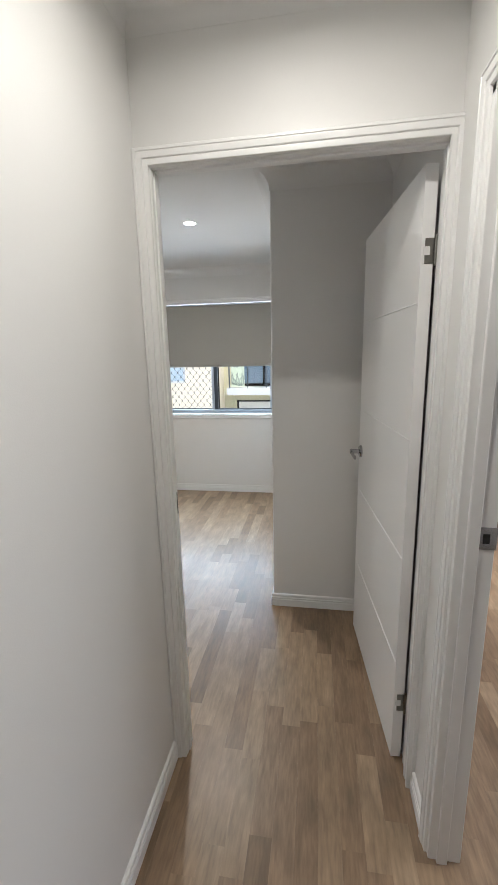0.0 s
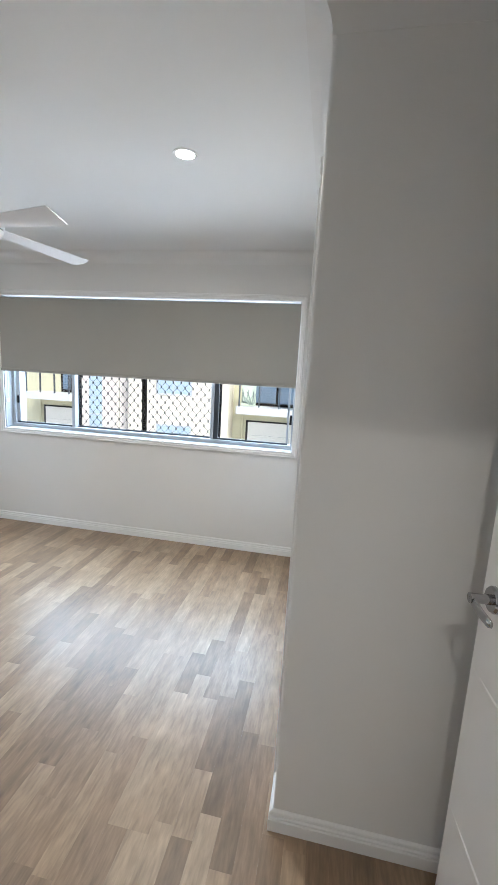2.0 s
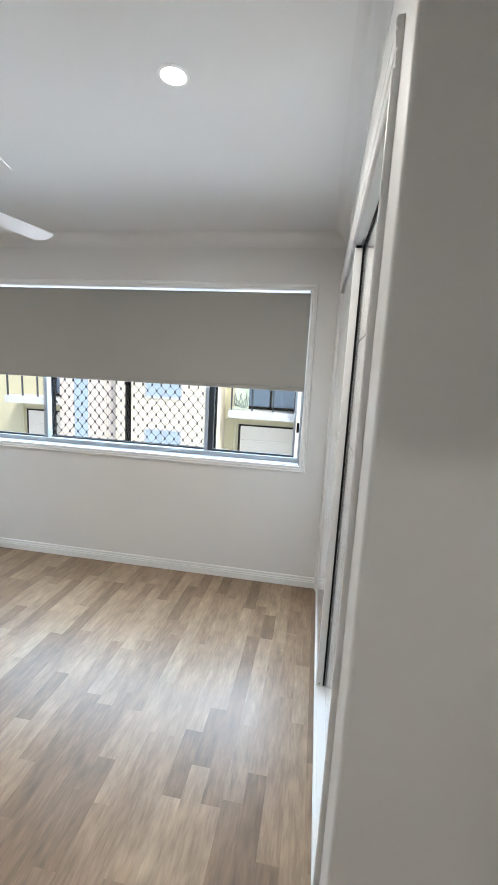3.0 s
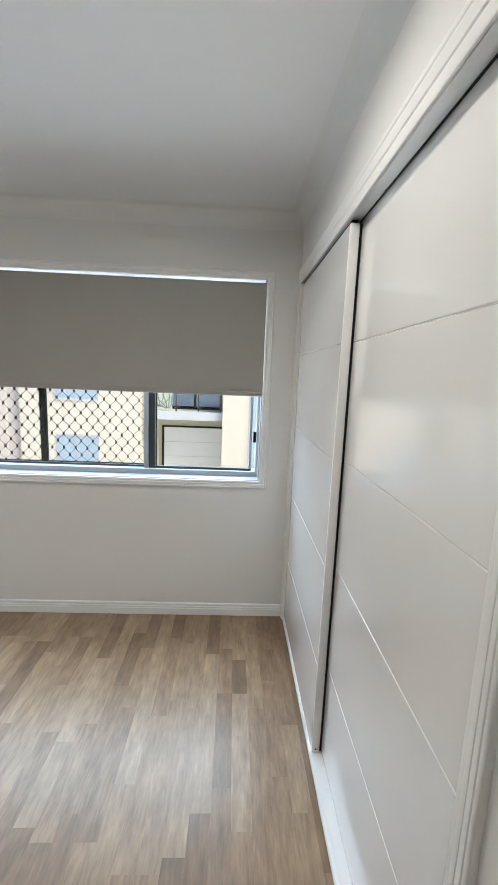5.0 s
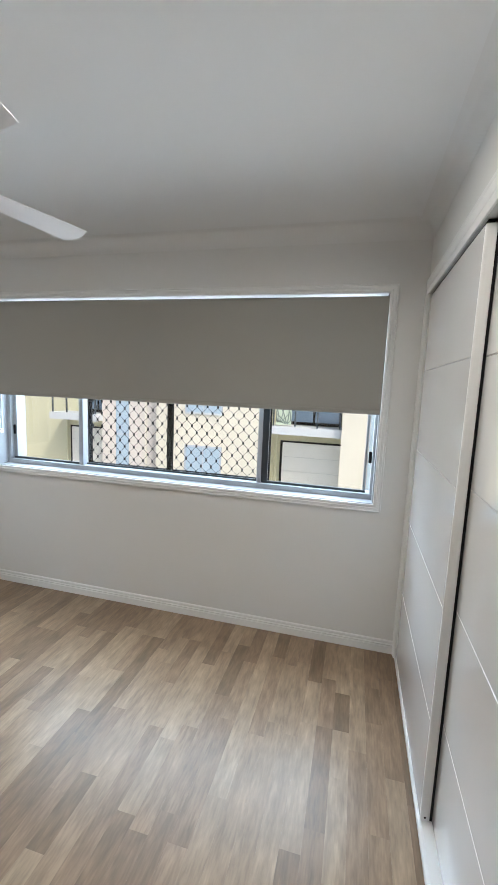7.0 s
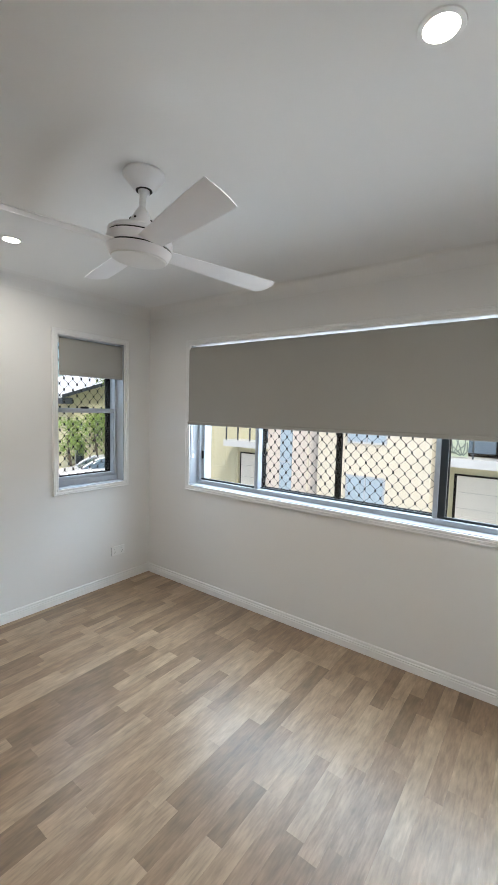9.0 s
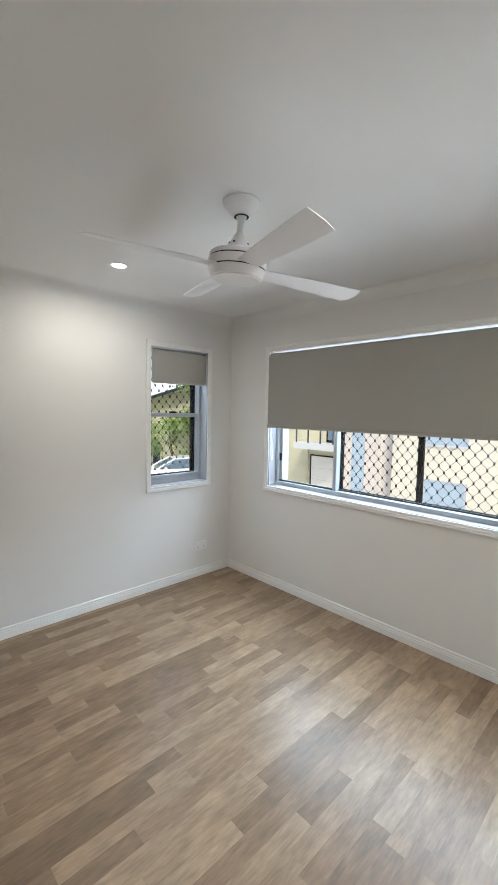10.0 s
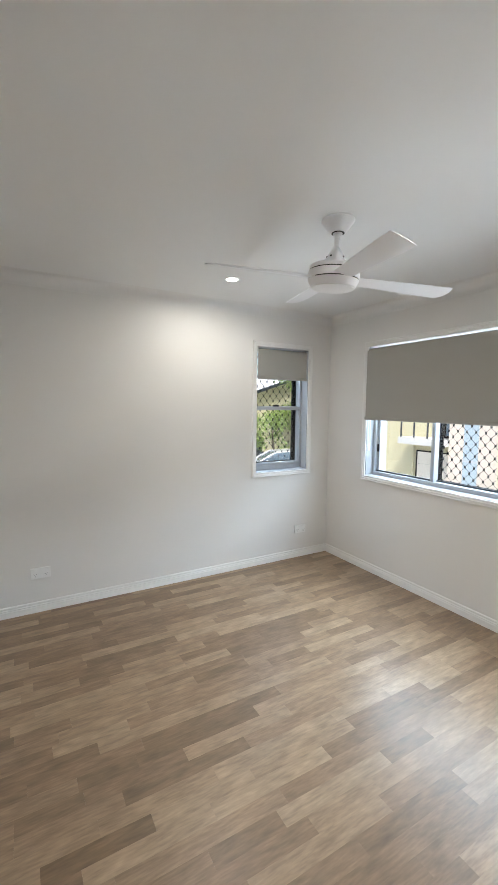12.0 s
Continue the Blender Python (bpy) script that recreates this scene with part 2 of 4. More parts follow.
def wall_mesh(axis, p0, p1, a0, a1, z0, z1, holes=()):
    """A wall between two planes of one axis, with openings (a0, a1, z0, z1) through it."""
    bm = bmesh.new()
    As = sorted({a0, a1, *[v for h in holes for v in h[:2]]})
    Zs = sorted({z0, z1, *[v for h in holes for v in h[2:]]})
    solid = lambda i, j: 0 <= i < len(As) - 1 and 0 <= j < len(Zs) - 1 and not any(h[0] <= As[i] and As[i + 1] <= h[1] and h[2] <= Zs[j] and Zs[j + 1] <= h[3] for h in holes)
    cache = {}

    def v(a, p, z):
        key = (round(a, 5), round(p, 5), round(z, 5))
        if key not in cache:
            cache[key] = bm.verts.new((p, a, z) if axis == "x" else (a, p, z))
        return cache[key]

    for i in range(len(As) - 1):
        for j in range(len(Zs) - 1):
            if not solid(i, j):
                continue
            A, B, C, D = As[i], As[i + 1], Zs[j], Zs[j + 1]
            for p in (p0, p1):
                bm.faces.new((v(A, p, C), v(B, p, C), v(B, p, D), v(A, p, D)))
            for di, dj, e0, e1 in ((-1, 0, (A, C), (A, D)), (1, 0, (B, C), (B, D)), (0, -1, (A, C), (B, C)), (0, 1, (A, D), (B, D))):
                if not solid(i + di, j + dj):
                    bm.faces.new((v(e0[0], p0, e0[1]), v(e1[0], p0, e1[1]), v(e1[0], p1, e1[1]), v(e0[0], p1, e0[1])))
    return bm


SKIRT = [(0, 0.0), (0.014, 0.0), (0.014, 0.040), (0.0135, 0.0425), (0.0085, 0.0445), (0.0085, 0.0475), (0.013, 0.0495), (0.0132, 0.0545), (0.012, 0.0565), (0.0065, 0.0585), (0.0065, 0.0615), (0.0105, 0.0635), (0.0105, 0.0685), (0.0095, 0.0735), (0.006, 0.077), (0, 0.0785)]
CASING = [(0, 0), (0, 0.0095), (0.0012, 0.0113), (0.003, 0.012), (0.013, 0.0128), (0.0145, 0.0105), (0.0165, 0.0105), (0.018, 0.0145), (0.020, 0.0155), (0.031, 0.0172), (0.0325, 0.0150), (0.0345, 0.0150), (0.036, 0.0178), (0.039, 0.0182), (0.0425, 0.0172), (0.0445, 0.0145), (0.045, 0.012), (0.045, 0)]
COVE = [(0.0, -0.0875), (0.0012, -0.0875)] + [(0.0015 + 0.0755 * (1 - math.cos(math.pi / 2 * i / 12)), -0.086 + 0.0857 * math.sin(math.pi / 2 * i / 12)) for i in range(13)] + [(0.077, 0.001), (0, 0.001)]


def skirting(name, path, side=1):
    return structure(name, sweep(bmesh.new(), SKIRT, [(x, y, 0.0) for x, y in path], (0, 0, 1), side), M_TRIM, "white painted skirting board with two grooves", category="skirting")


# ---- plan ----
XE = 3.388      # wardrobe wall face
XN = 3.993      # nook and hall east wall face
YP = -2.132     # pillar face
YS = -3.108     # bedroom south wall, room face
YH = -3.168     # the same wall, hall face
XH = 3.104      # hall west wall face
YB = -5.6       # end of the hall
T = 0.20
WX0, WX1, WZ0, WZ1 = 0.532, 3.196, 0.898, 2.080
VY0, VY1, VZ0, VZ1 = -0.880, -0.284, 0.901, 2.084
DX0, DX1, DZ = 3.150, 3.976, 2.068
RY0, RY1 = -4.19, -3.372
OY0, OY1, OZ = -1.955, -0.047, 2.058
YR = -0.50      # north wall face of the other room

structure("wall_north", wall_mesh("y", 0, T, -T, 4.26, -0.2, CEIL + 0.15, [(WX0, WX1, WZ0, WZ1)]), M_WALL, "white painted plaster wall with a wide window")
structure("wall_west", wall_mesh("x", -T, 0, YS - 0.1, 0, -0.2, CEIL + 0.15, [(VY0, VY1, VZ0, VZ1)]), M_WALL, "white painted plaster wall with a small window")
structure("wall_south", wall_mesh("y", YH, YS, 0.0, XN, -0.2, CEIL + 0.15, [(DX0 - 0.02, DX1 + 0.02, -0.2, DZ + 0.02)]), M_WALL, "white painted plaster wall with a doorway")
structure("wall_wardrobe_front", wall_mesh("x", XE, XE + 0.09, YP + 0.09, -0.001, -0.2, CEIL + 0.15, [(OY0, OY1, -0.2, OZ + 0.042)]), M_WALL, "white painted wall round the built-in wardrobe opening")
bm = boxed(XE, YP, -0.2, XN, YP + 0.09, CEIL + 0.15)
es = [e for e in bm.edges if all(abs(v.co.x - XE) < 1e-4 and abs(v.co.y - YP) < 1e-4 for v in e.verts)]
bmesh.ops.bevel(bm, geom=es, offset=0.012, segments=5, profile=0.5, affect="EDGES")
structure("wall_pillar", bm, M_WALL, "white painted wardrobe end wall with a rounded corner", True)
structure("wall_nook_east", wall_mesh("x", XN, XN + 0.085, YB, 0.0, -0.2, CEIL + 0.15, [(RY0, RY1, -0.2, DZ)]), M_WALL, "white painted wall with a doorway off the hall")
structure("wall_hall_west", wall_mesh("x", XH - 0.1, XH, YB, YH, -0.2, CEIL + 0.15), M_WALL, "white painted hall wall")
structure("wall_hall_end", wall_mesh("y", YB - 0.1, YB, XH - 0.1, XN + 0.1, -0.2, CEIL + 0.15), M_WALL, "white painted wall at the hall's end")
structure("wall_other_room_north", wall_mesh("y", YR, YR + 0.1, XN + 0.085, 6.0, -0.2, CEIL + 0.15), M_WALL, "white painted wall of the other room")
structure("wall_other_room_south", wall_mesh("y", YB - 0.1, YB, XN + 0.085, 6.0, -0.2, CEIL + 0.15), M_WALL, "white painted wall of the other room")
# Unseen wall; its opening is assumed, to let the fill lamp in.
structure("wall_other_room_east", wall_mesh("x", 6.0, 6.16, YB - 0.1, T, -0.2, CEIL + 0.15, [(-3.7, -1.7, 0.8, 2.1)]), M_WALL, "white painted wall of the other room, with an assumed window opening")
structure("ceiling", boxed(-T, YB - 0.1, CEIL, 6.16, T, CEIL + 0.15), M_CEIL, "flat white plasterboard ceiling")
structure("floor", boxed(-T, YB - 0.1, -0.25, 6.16, T, -0.005), M_SUB, "floor of pale oak-look boards")

structure("cornice_bedroom", sweep(bmesh.new(), COVE, [(x, y, CEIL) for x, y in ((XE, YP), (XE, 0), (0, 0), (0, YS), (XN, YS), (XN, YP))], (0, 0, 1), 1, True), M_CORNICE, "white coved plaster cornice", True, "cornice")
structure("cornice_hall", sweep(bmesh.new(), [(u * 0.56, v * 0.56) for u, v in COVE], [(x, y, CEIL) for x, y in ((XN, YH), (XH, YH), (XH, YB), (XN, YB))], (0, 0, 1), 1, True), M_CORNICE, "white coved plaster cornice", True, "cornice")

skirting("skirting_bedroom", [(XE - 0.002, -0.001), (0, 0), (0, YS), (DX0 - 0.045, YS)], 1)
skirting("skirting_pillar", [(XN, YS), (XN, YP), (XE, YP), (XE, OY0 - 0.048)], 1)
skirting("skirting_hall_west", [(XH, YH - 0.012), (XH, YB), (XN, YB), (XN, RY0 - 0.05)], 1)
skirting("skirting_hall_east", [(XN, RY1 + 0.048), (XN, YH - 0.014)], 1)


def casing(name, path, normal, label, width=0.045, depth=1.0, side=1, closed=False):
    prof = [(u * width / 0.045, v * depth) for u, v in CASING]
    return structure(name, sweep(bmesh.new(), prof, path, normal, side, closed), M_TRIM, label, True, "architrave")


# ---- bedroom doorway ----
casing("architrave_hall_side", [(DX0, YH, 0), (DX0, YH, DZ), (DX1 - 0.010, YH, DZ), (DX1 - 0.010, YH, 0)], (0, -1, 0), "white gloss moulded door architrave", 0.046, 1, 1)
casing("architrave_room_side", [(DX0, YS, 0), (DX0, YS, DZ), (XN, YS, DZ)], (0, 1, 0), "white gloss moulded door architrave", 0.046, 1, -1)
jamb = thing("door_jamb", "white gloss painted timber door jamb with stop", "door jamb", kind="structure")
part("post", boxed(DX0 - 0.02, YH, 0, DX0 + 0.002, YS, DZ + 0.02, 0.0015, 1), M_TRIM, jamb)
part("post", boxed(DX1 - 0.002, YH, 0, XN - 0.002, -3.078, DZ + 0.02, 0.0015, 1), M_TRIM, jamb)
part("head", boxed(DX0, YH, DZ - 0.002, DX1, YS, DZ + 0.02, 0.0015, 1), M_TRIM, jamb)
part("stop", boxed(DX0, YH + 0.02, 0, DX0 + 0.007, YS - 0.020, DZ - 0.002, 0.002, 2), M_TRIM, jamb)
part("stop", boxed(DX1 - 0.009, YH + 0.02, 0, DX1, YS - 0.020, DZ - 0.002, 0.002, 2), M_TRIM, jamb)
part("stop", boxed(DX0 + 0.009, YH + 0.02, DZ - 0.009, DX1 - 0.009, YS - 0.020, DZ, 0.002, 2), M_TRIM, jamb)
strike = part("strike_plate", boxed(DX0 + 0.0015, YS - 0.030, 0.985, DX0 + 0.0045, YS - 0.003, 1.065, 0.001, 1), M_NICKEL, jamb, "satin metal strike plate")
# Near-black block paints the shaded latch hole.
part("latch_hole", boxed(DX0 + 0.003, YS - 0.023, 1.01, DX0 + 0.0049, YS - 0.010, 1.04), M_SLOT, strike)


def grooved_slab(bm, w, h, t, grooves, g0, g1, faces=("front", "back"), gw=0.006, gd=0.003):
    """A flush door leaf along +x, front face at y = 0, thickness to y = t, with V grooves from g0 to g1 across both faces."""
    Xs = sorted({0, g0, g1, w})
    Zs = sorted({0, h, *[z + s * gw for z in grooves for s in (-0.5, 0, 0.5)]})
    cut = lambda x, z: any(abs(z - g) < 1e-6 for g in grooves) and g0 - 1e-6 <= x <= g1 + 1e-6

    def sheet(y, s):
        vs = {(i, j): bm.verts.new((x, y + (s * gd if cut(x, z) else 0), z)) for i, x in enumerate(Xs) for j, z in enumerate(Zs)}
        for i in range(len(Xs) - 1):
            for j in range(len(Zs) - 1):
                bm.faces.new((vs[i, j], vs[i + 1, j], vs[i + 1, j + 1], vs[i, j + 1]))
        return vs

    a, b = sheet(0, 1), sheet(t, -1)
    I, J = len(Xs) - 1, len(Zs) - 1
    rim = [(i, 0) for i in range(I)] + [(I, j) for j in range(J)] + [(i, J) for i in range(I, 0, -1)] + [(0, j) for j in range(J, 0, -1)]
    for p, q in zip(rim, rim[1:] + rim[:1]):
        bm.faces.new((a[p], a[q], b[q], b[p]))
    return bm


GROOVES = [0.412, 0.822, 1.238, 1.660]
door = thing("door_1", "white satin flush door with four grooves, standing open", "door", (3.9315, -3.075, 0.012), 95.3, kind="structure")
part("leaf", grooved_slab(bmesh.new(), 0.79, 2.035, -0.036, GROOVES, 0.004, 0.68), M_DOORLEAF, door)


def lever(parent, x, z, face, mirror):
    """Lever set on one face: rose, neck and flat curved lever."""
    s = 1 if face > -0.01 else -1
    rose = part("rose", lathe(bmesh.new(), [(0, 0), (0.031, 0), (0.031, 0.006), (0.027, 0.011), (0, 0.010)], 28, pose(x, face, z, -90 * s)), M_CHROME, parent, "polished chrome rose", True)
    part("neck", lathe(bmesh.new(), [(0, 0.008), (0.012, 0.008), (0.011, 0.03), (0.012, 0.056), (0, 0.052)], 20, pose(x, face, z, -90 * s)), M_CHROME, rose, "", True)
    bm = bmesh.new()
    rings = []
    for i in range(11):
        f = i / 10
        cx = x + mirror * (0.008 - f * 0.092)
        cz = z - 0.020 * math.sin(f * math.pi * 0.55) + 0.006 * f
        hw = 0.0135 - 0.003 * f if i not in (0, 10) else 0.007
        th = 0.006 if i not in (0, 10) else 0.003
        cy = face + s * (0.050 - 0.006 * f)
        rings.append([bm.verts.new((cx, cy + s * th * math.cos(a), cz + hw * math.sin(a))) for a in [2 * math.pi * k / 10 for k in range(10)]])
    for a, b in zip(rings, rings[1:]):
        for k in range(10):
            bm.faces.new((a[k], a[(k + 1) % 10], b[(k + 1) % 10], b[k]))
    bm.faces.new(rings[0])
    bm.faces.new(rings[-1])
    part("lever", bm, M_CHROME, rose, "curved chrome lever", True)


lever(door, 0.735, 1.03, 0.0, 1)
lever(door, 0.735, 1.03, -0.036, 1)
for hz in (0.245, 1.805):
    hinge = part("hinge", boxed(-0.003, -0.036, hz - 0.035, -0.0003, -0.010, hz + 0.035, 0.001, 1), M_NICKEL, door, "satin steel butt hinge")
    part("knuckle", lathe(bmesh.new(), [(0, -0.042), (0.005, -0.042), (0.005, 0.042), (0, 0.042)], 14, pose(-0.006, -0.040, hz)), M_NICKEL, hinge, "", True)
    # Door-white block stands for the notch in the hinge leaf.
    part("screw", boxed(-0.0036, -0.024, hz - 0.012, -0.002, -0.006, hz + 0.012), M_DOOR, hinge)

# ---- doorway to the other room ----
casing("architrave_side_door", [(XN, RY1, 0), (XN, RY1, DZ), (XN, RY0, DZ), (XN, RY0, 0)], (-1, 0, 0), "white gloss moulded door architrave", 0.046, 1, 1)
side = thing("door_jamb_side", "white gloss painted timber door jamb", "door jamb", kind="structure")
part("post", boxed(XN - 0.004, RY1 - 0.018, 0, XN + 0.089, RY1 + 0.002, DZ, 0.0015, 1), M_TRIM, side)
part("post", boxed(XN - 0.004, RY0 - 0.002, 0, XN + 0.089, RY0 + 0.018, DZ, 0.0015, 1), M_TRIM, side)
part("head", boxed(XN - 0.004, RY0, DZ - 0.018, XN + 0.089, RY1, DZ + 0.002, 0.0015, 1), M_TRIM, side)
part("stop", boxed(XN + 0.018, RY1 - 0.030, 0, XN + 0.048, RY1 - 0.018, DZ - 0.018, 0.002, 1), M_TRIM, side)
sp = part("strike_plate", boxed(XN + 0.048, RY1 - 0.0205, 1.035, XN + 0.092, RY1 - 0.017, 1.095, 0.001, 1), M_CHROME, side, "polished metal strike plate")
# The latch hole's shade is a near-black block here too.
part("latch_hole", boxed(XN + 0.058, RY1 - 0.0212, 1.052, XN + 0.074, RY1 - 0.0204, 1.078), M_SLOT, sp)

# ---- built-in wardrobe ----
casing("architrave_wardrobe_leg", [(XE, OY1, 0), (XE, OY1, OZ)], (-1, 0, 0), "white painted wardrobe architrave", 0.045, 0.8, 1)
casing("architrave_wardrobe_leg", [(XE, OY0, OZ), (XE, OY0, 0)], (-1, 0, 0), "white painted wardrobe architrave", 0.045, 0.8, 1)
casing("architrave_wardrobe_head", [(XE, OY1 + 0.045, OZ), (XE, OY0 - 0.045, OZ)], (-1, 0, 0), "white painted wardrobe architrave", 0.082, 0.8, 1)
wardrobe = thing("built_in_wardrobe", "white built-in wardrobe with two closed sliding doors", "wardrobe", kind="structure")
part("back", boxed(XE + 0.56, YP + 0.09, -0.004, XE + 0.61, -0.001, CEIL), M_WALL, wardrobe)
# Underside shade is put into this track's colour.
part("head_lining", boxed(XE - 0.002, OY0, OZ, XE + 0.0385, OY1, OZ + 0.040), M_TRACK, wardrobe, "satin aluminium top track, greyed for its shaded underside")
# Solid black strip paints the shade in the slot behind the track.
part("top_recess", boxed(XE + 0.0385, OY0, OZ - 0.001, XE + 0.0445, OY1, OZ + 0.040), M_BLACK, wardrobe, "black strip for the shaded slot behind the top track")
# Shade in the gap above the front door, painted as a strip.
part("front_track", boxed(XE + 0.009, -1.016, OZ - 0.003, XE + 0.032, OY1 - 0.012, OZ - 0.0005), M_BLACK, wardrobe, "thin black strip for the shaded gap over the front door")
part("jamb_lining", boxed(XE - 0.004, OY0 - 0.002, 0, XE + 0.10, OY0 + 0.016, OZ), M_TRIM, wardrobe)
part("jamb_lining", boxed(XE - 0.004, OY1 - 0.008, 0, XE + 0.10, OY1 + 0.002, OZ), M_TRIM, wardrobe)
part("sill_board", boxed(XE - 0.003, OY0 + 0.016, 0, XE + 0.10, OY1 - 0.008, 0.023, 0.004, 3), M_TRIM, wardrobe, "white painted sill board")
part("bottom_track", boxed(XE + 0.010, OY0 + 0.018, 0.023, XE + 0.085, OY1 - 0.010, 0.027, 0.001, 1), M_TRIM, wardrobe)
WG = [0.382, 0.802, 1.215, 1.632]
FE = 0.962      # far end of the front door, from its jamb
front = thing("wardrobe_door", "white gloss sliding wardrobe door with four grooves, at the front", "wardrobe door", (XE + 0.006, -0.058, 0.030), -90, group="sliding wardrobe doors")
part("leaf", grooved_slab(bmesh.new(), FE - 0.014, 2.018, 0.028, WG, 0.01, FE - 0.030), M_DOOR, front)
part("stile", boxed(FE - 0.014, -0.002, 0, FE, 0.030, 2.018, 0.004, 3), M_TRIM, front, "white painted edge stile", True)
# Added black strip makes the gap between the doors read dark.
part("pile_seal", boxed(FE - 0.018, 0.030, 0.004, FE - 0.004, 0.0385, 2.017), M_BLACK, front, "black strip added in the gap between the doors")
part("end_screw", lathe(bmesh.new(), [(0, 0), (0.004, 0), (0.0035, 0.0012), (0, 0.0008)], 14, pose(FE - 0.0004, 0.014, 0.016, 0, 90)), M_BLACK, front, "dark screw head")
rear = thing("wardrobe_door", "white gloss sliding wardrobe door with four grooves, behind the front one", "wardrobe door", (XE + 0.046, -0.965, 0.030), -90, group="sliding wardrobe doors")
part("leaf", grooved_slab(bmesh.new(), 0.961, 2.040, 0.030, [z + 0.003 for z in WG], 0.0, 0.94), M_DOOR, rear)
part("stile", boxed(0.961, -0.002, 0, 0.973, 0.032, 2.040, 0.002, 2), M_TRIM, rear)

# ---- wide window ----
casing("architrave_wide_window", [(WX0, 0, WZ0), (WX0, 0, WZ1), (WX1, 0, WZ1), (WX1, 0, WZ0)], (0, -1, 0), "white painted window architrave", 0.045, 1, 1, True)
win = thing("window_1", "pale aluminium sliding window of three panes, partly shaded", "window", kind="structure")
FY0, FY1 = 0.085, 0.185
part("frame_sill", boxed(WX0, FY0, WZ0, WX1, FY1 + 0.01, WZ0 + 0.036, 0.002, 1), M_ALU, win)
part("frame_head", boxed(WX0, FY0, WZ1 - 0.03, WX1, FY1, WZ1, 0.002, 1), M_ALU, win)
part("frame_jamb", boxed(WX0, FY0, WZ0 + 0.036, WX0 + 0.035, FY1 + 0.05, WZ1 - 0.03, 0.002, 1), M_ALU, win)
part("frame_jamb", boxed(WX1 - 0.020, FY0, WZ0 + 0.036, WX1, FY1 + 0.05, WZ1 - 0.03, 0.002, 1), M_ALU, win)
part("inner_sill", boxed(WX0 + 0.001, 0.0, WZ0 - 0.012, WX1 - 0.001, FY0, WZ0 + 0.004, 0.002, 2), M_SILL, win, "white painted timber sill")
# Linings added in darkened paint to dim the brightly lit reveals.
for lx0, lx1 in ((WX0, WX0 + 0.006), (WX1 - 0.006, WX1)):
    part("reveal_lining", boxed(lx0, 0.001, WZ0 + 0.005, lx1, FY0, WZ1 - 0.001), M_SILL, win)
ML, MR = 1.165, 2.494
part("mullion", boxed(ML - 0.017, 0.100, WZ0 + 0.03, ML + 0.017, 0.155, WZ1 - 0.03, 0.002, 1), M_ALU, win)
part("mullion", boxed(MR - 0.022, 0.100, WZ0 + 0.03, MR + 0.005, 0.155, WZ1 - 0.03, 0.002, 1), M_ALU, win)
PZ0, PZ1 = WZ0 + 0.036, WZ1 - 0.03


def sash(x0, x1, y, stile_in, m_in, latch_x, lip=0.0):
    s = part("sash", boxed(x0, y, PZ0, x1, y + 0.022, PZ0 + 0.014, 0.001, 1), M_GREYALU, win, "sliding sash with dark bottom rail")
    part("pane", boxed(x0 + 0.02, y + 0.008, PZ0 + 0.010, x1 + lip, y + 0.012, PZ1), M_GLASS, s).visible_shadow = False
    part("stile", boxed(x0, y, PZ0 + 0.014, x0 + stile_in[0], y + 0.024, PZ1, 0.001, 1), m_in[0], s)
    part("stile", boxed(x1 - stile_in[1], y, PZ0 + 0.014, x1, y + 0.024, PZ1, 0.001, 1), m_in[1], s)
    part("latch", boxed(latch_x - 0.009, y - 0.012, 1.12, latch_x + 0.009, y, 1.19, 0.004, 2), M_BLACK, s, "black plastic latch")


sash(WX0 + 0.03, ML + 0.01, 0.112, (0.036, 0.03), (M_ALU, M_ALU), WX0 + 0.052, -0.02)
sash(MR - 0.01, WX1 - 0.046, 0.112, (0.055, 0.016), (M_GREYALU, M_ALU), WX1 - 0.030, 0.028)
mid = part("fixed_pane", boxed(ML, 0.140, PZ0, MR, 0.145, PZ1), M_GLASS, win)
mid.visible_shadow = False
part("bead", boxed(ML + 0.02, 0.138, PZ0, MR - 0.02, 0.150, PZ0 + 0.012), M_GREYALU, win, "dark glazing bead")


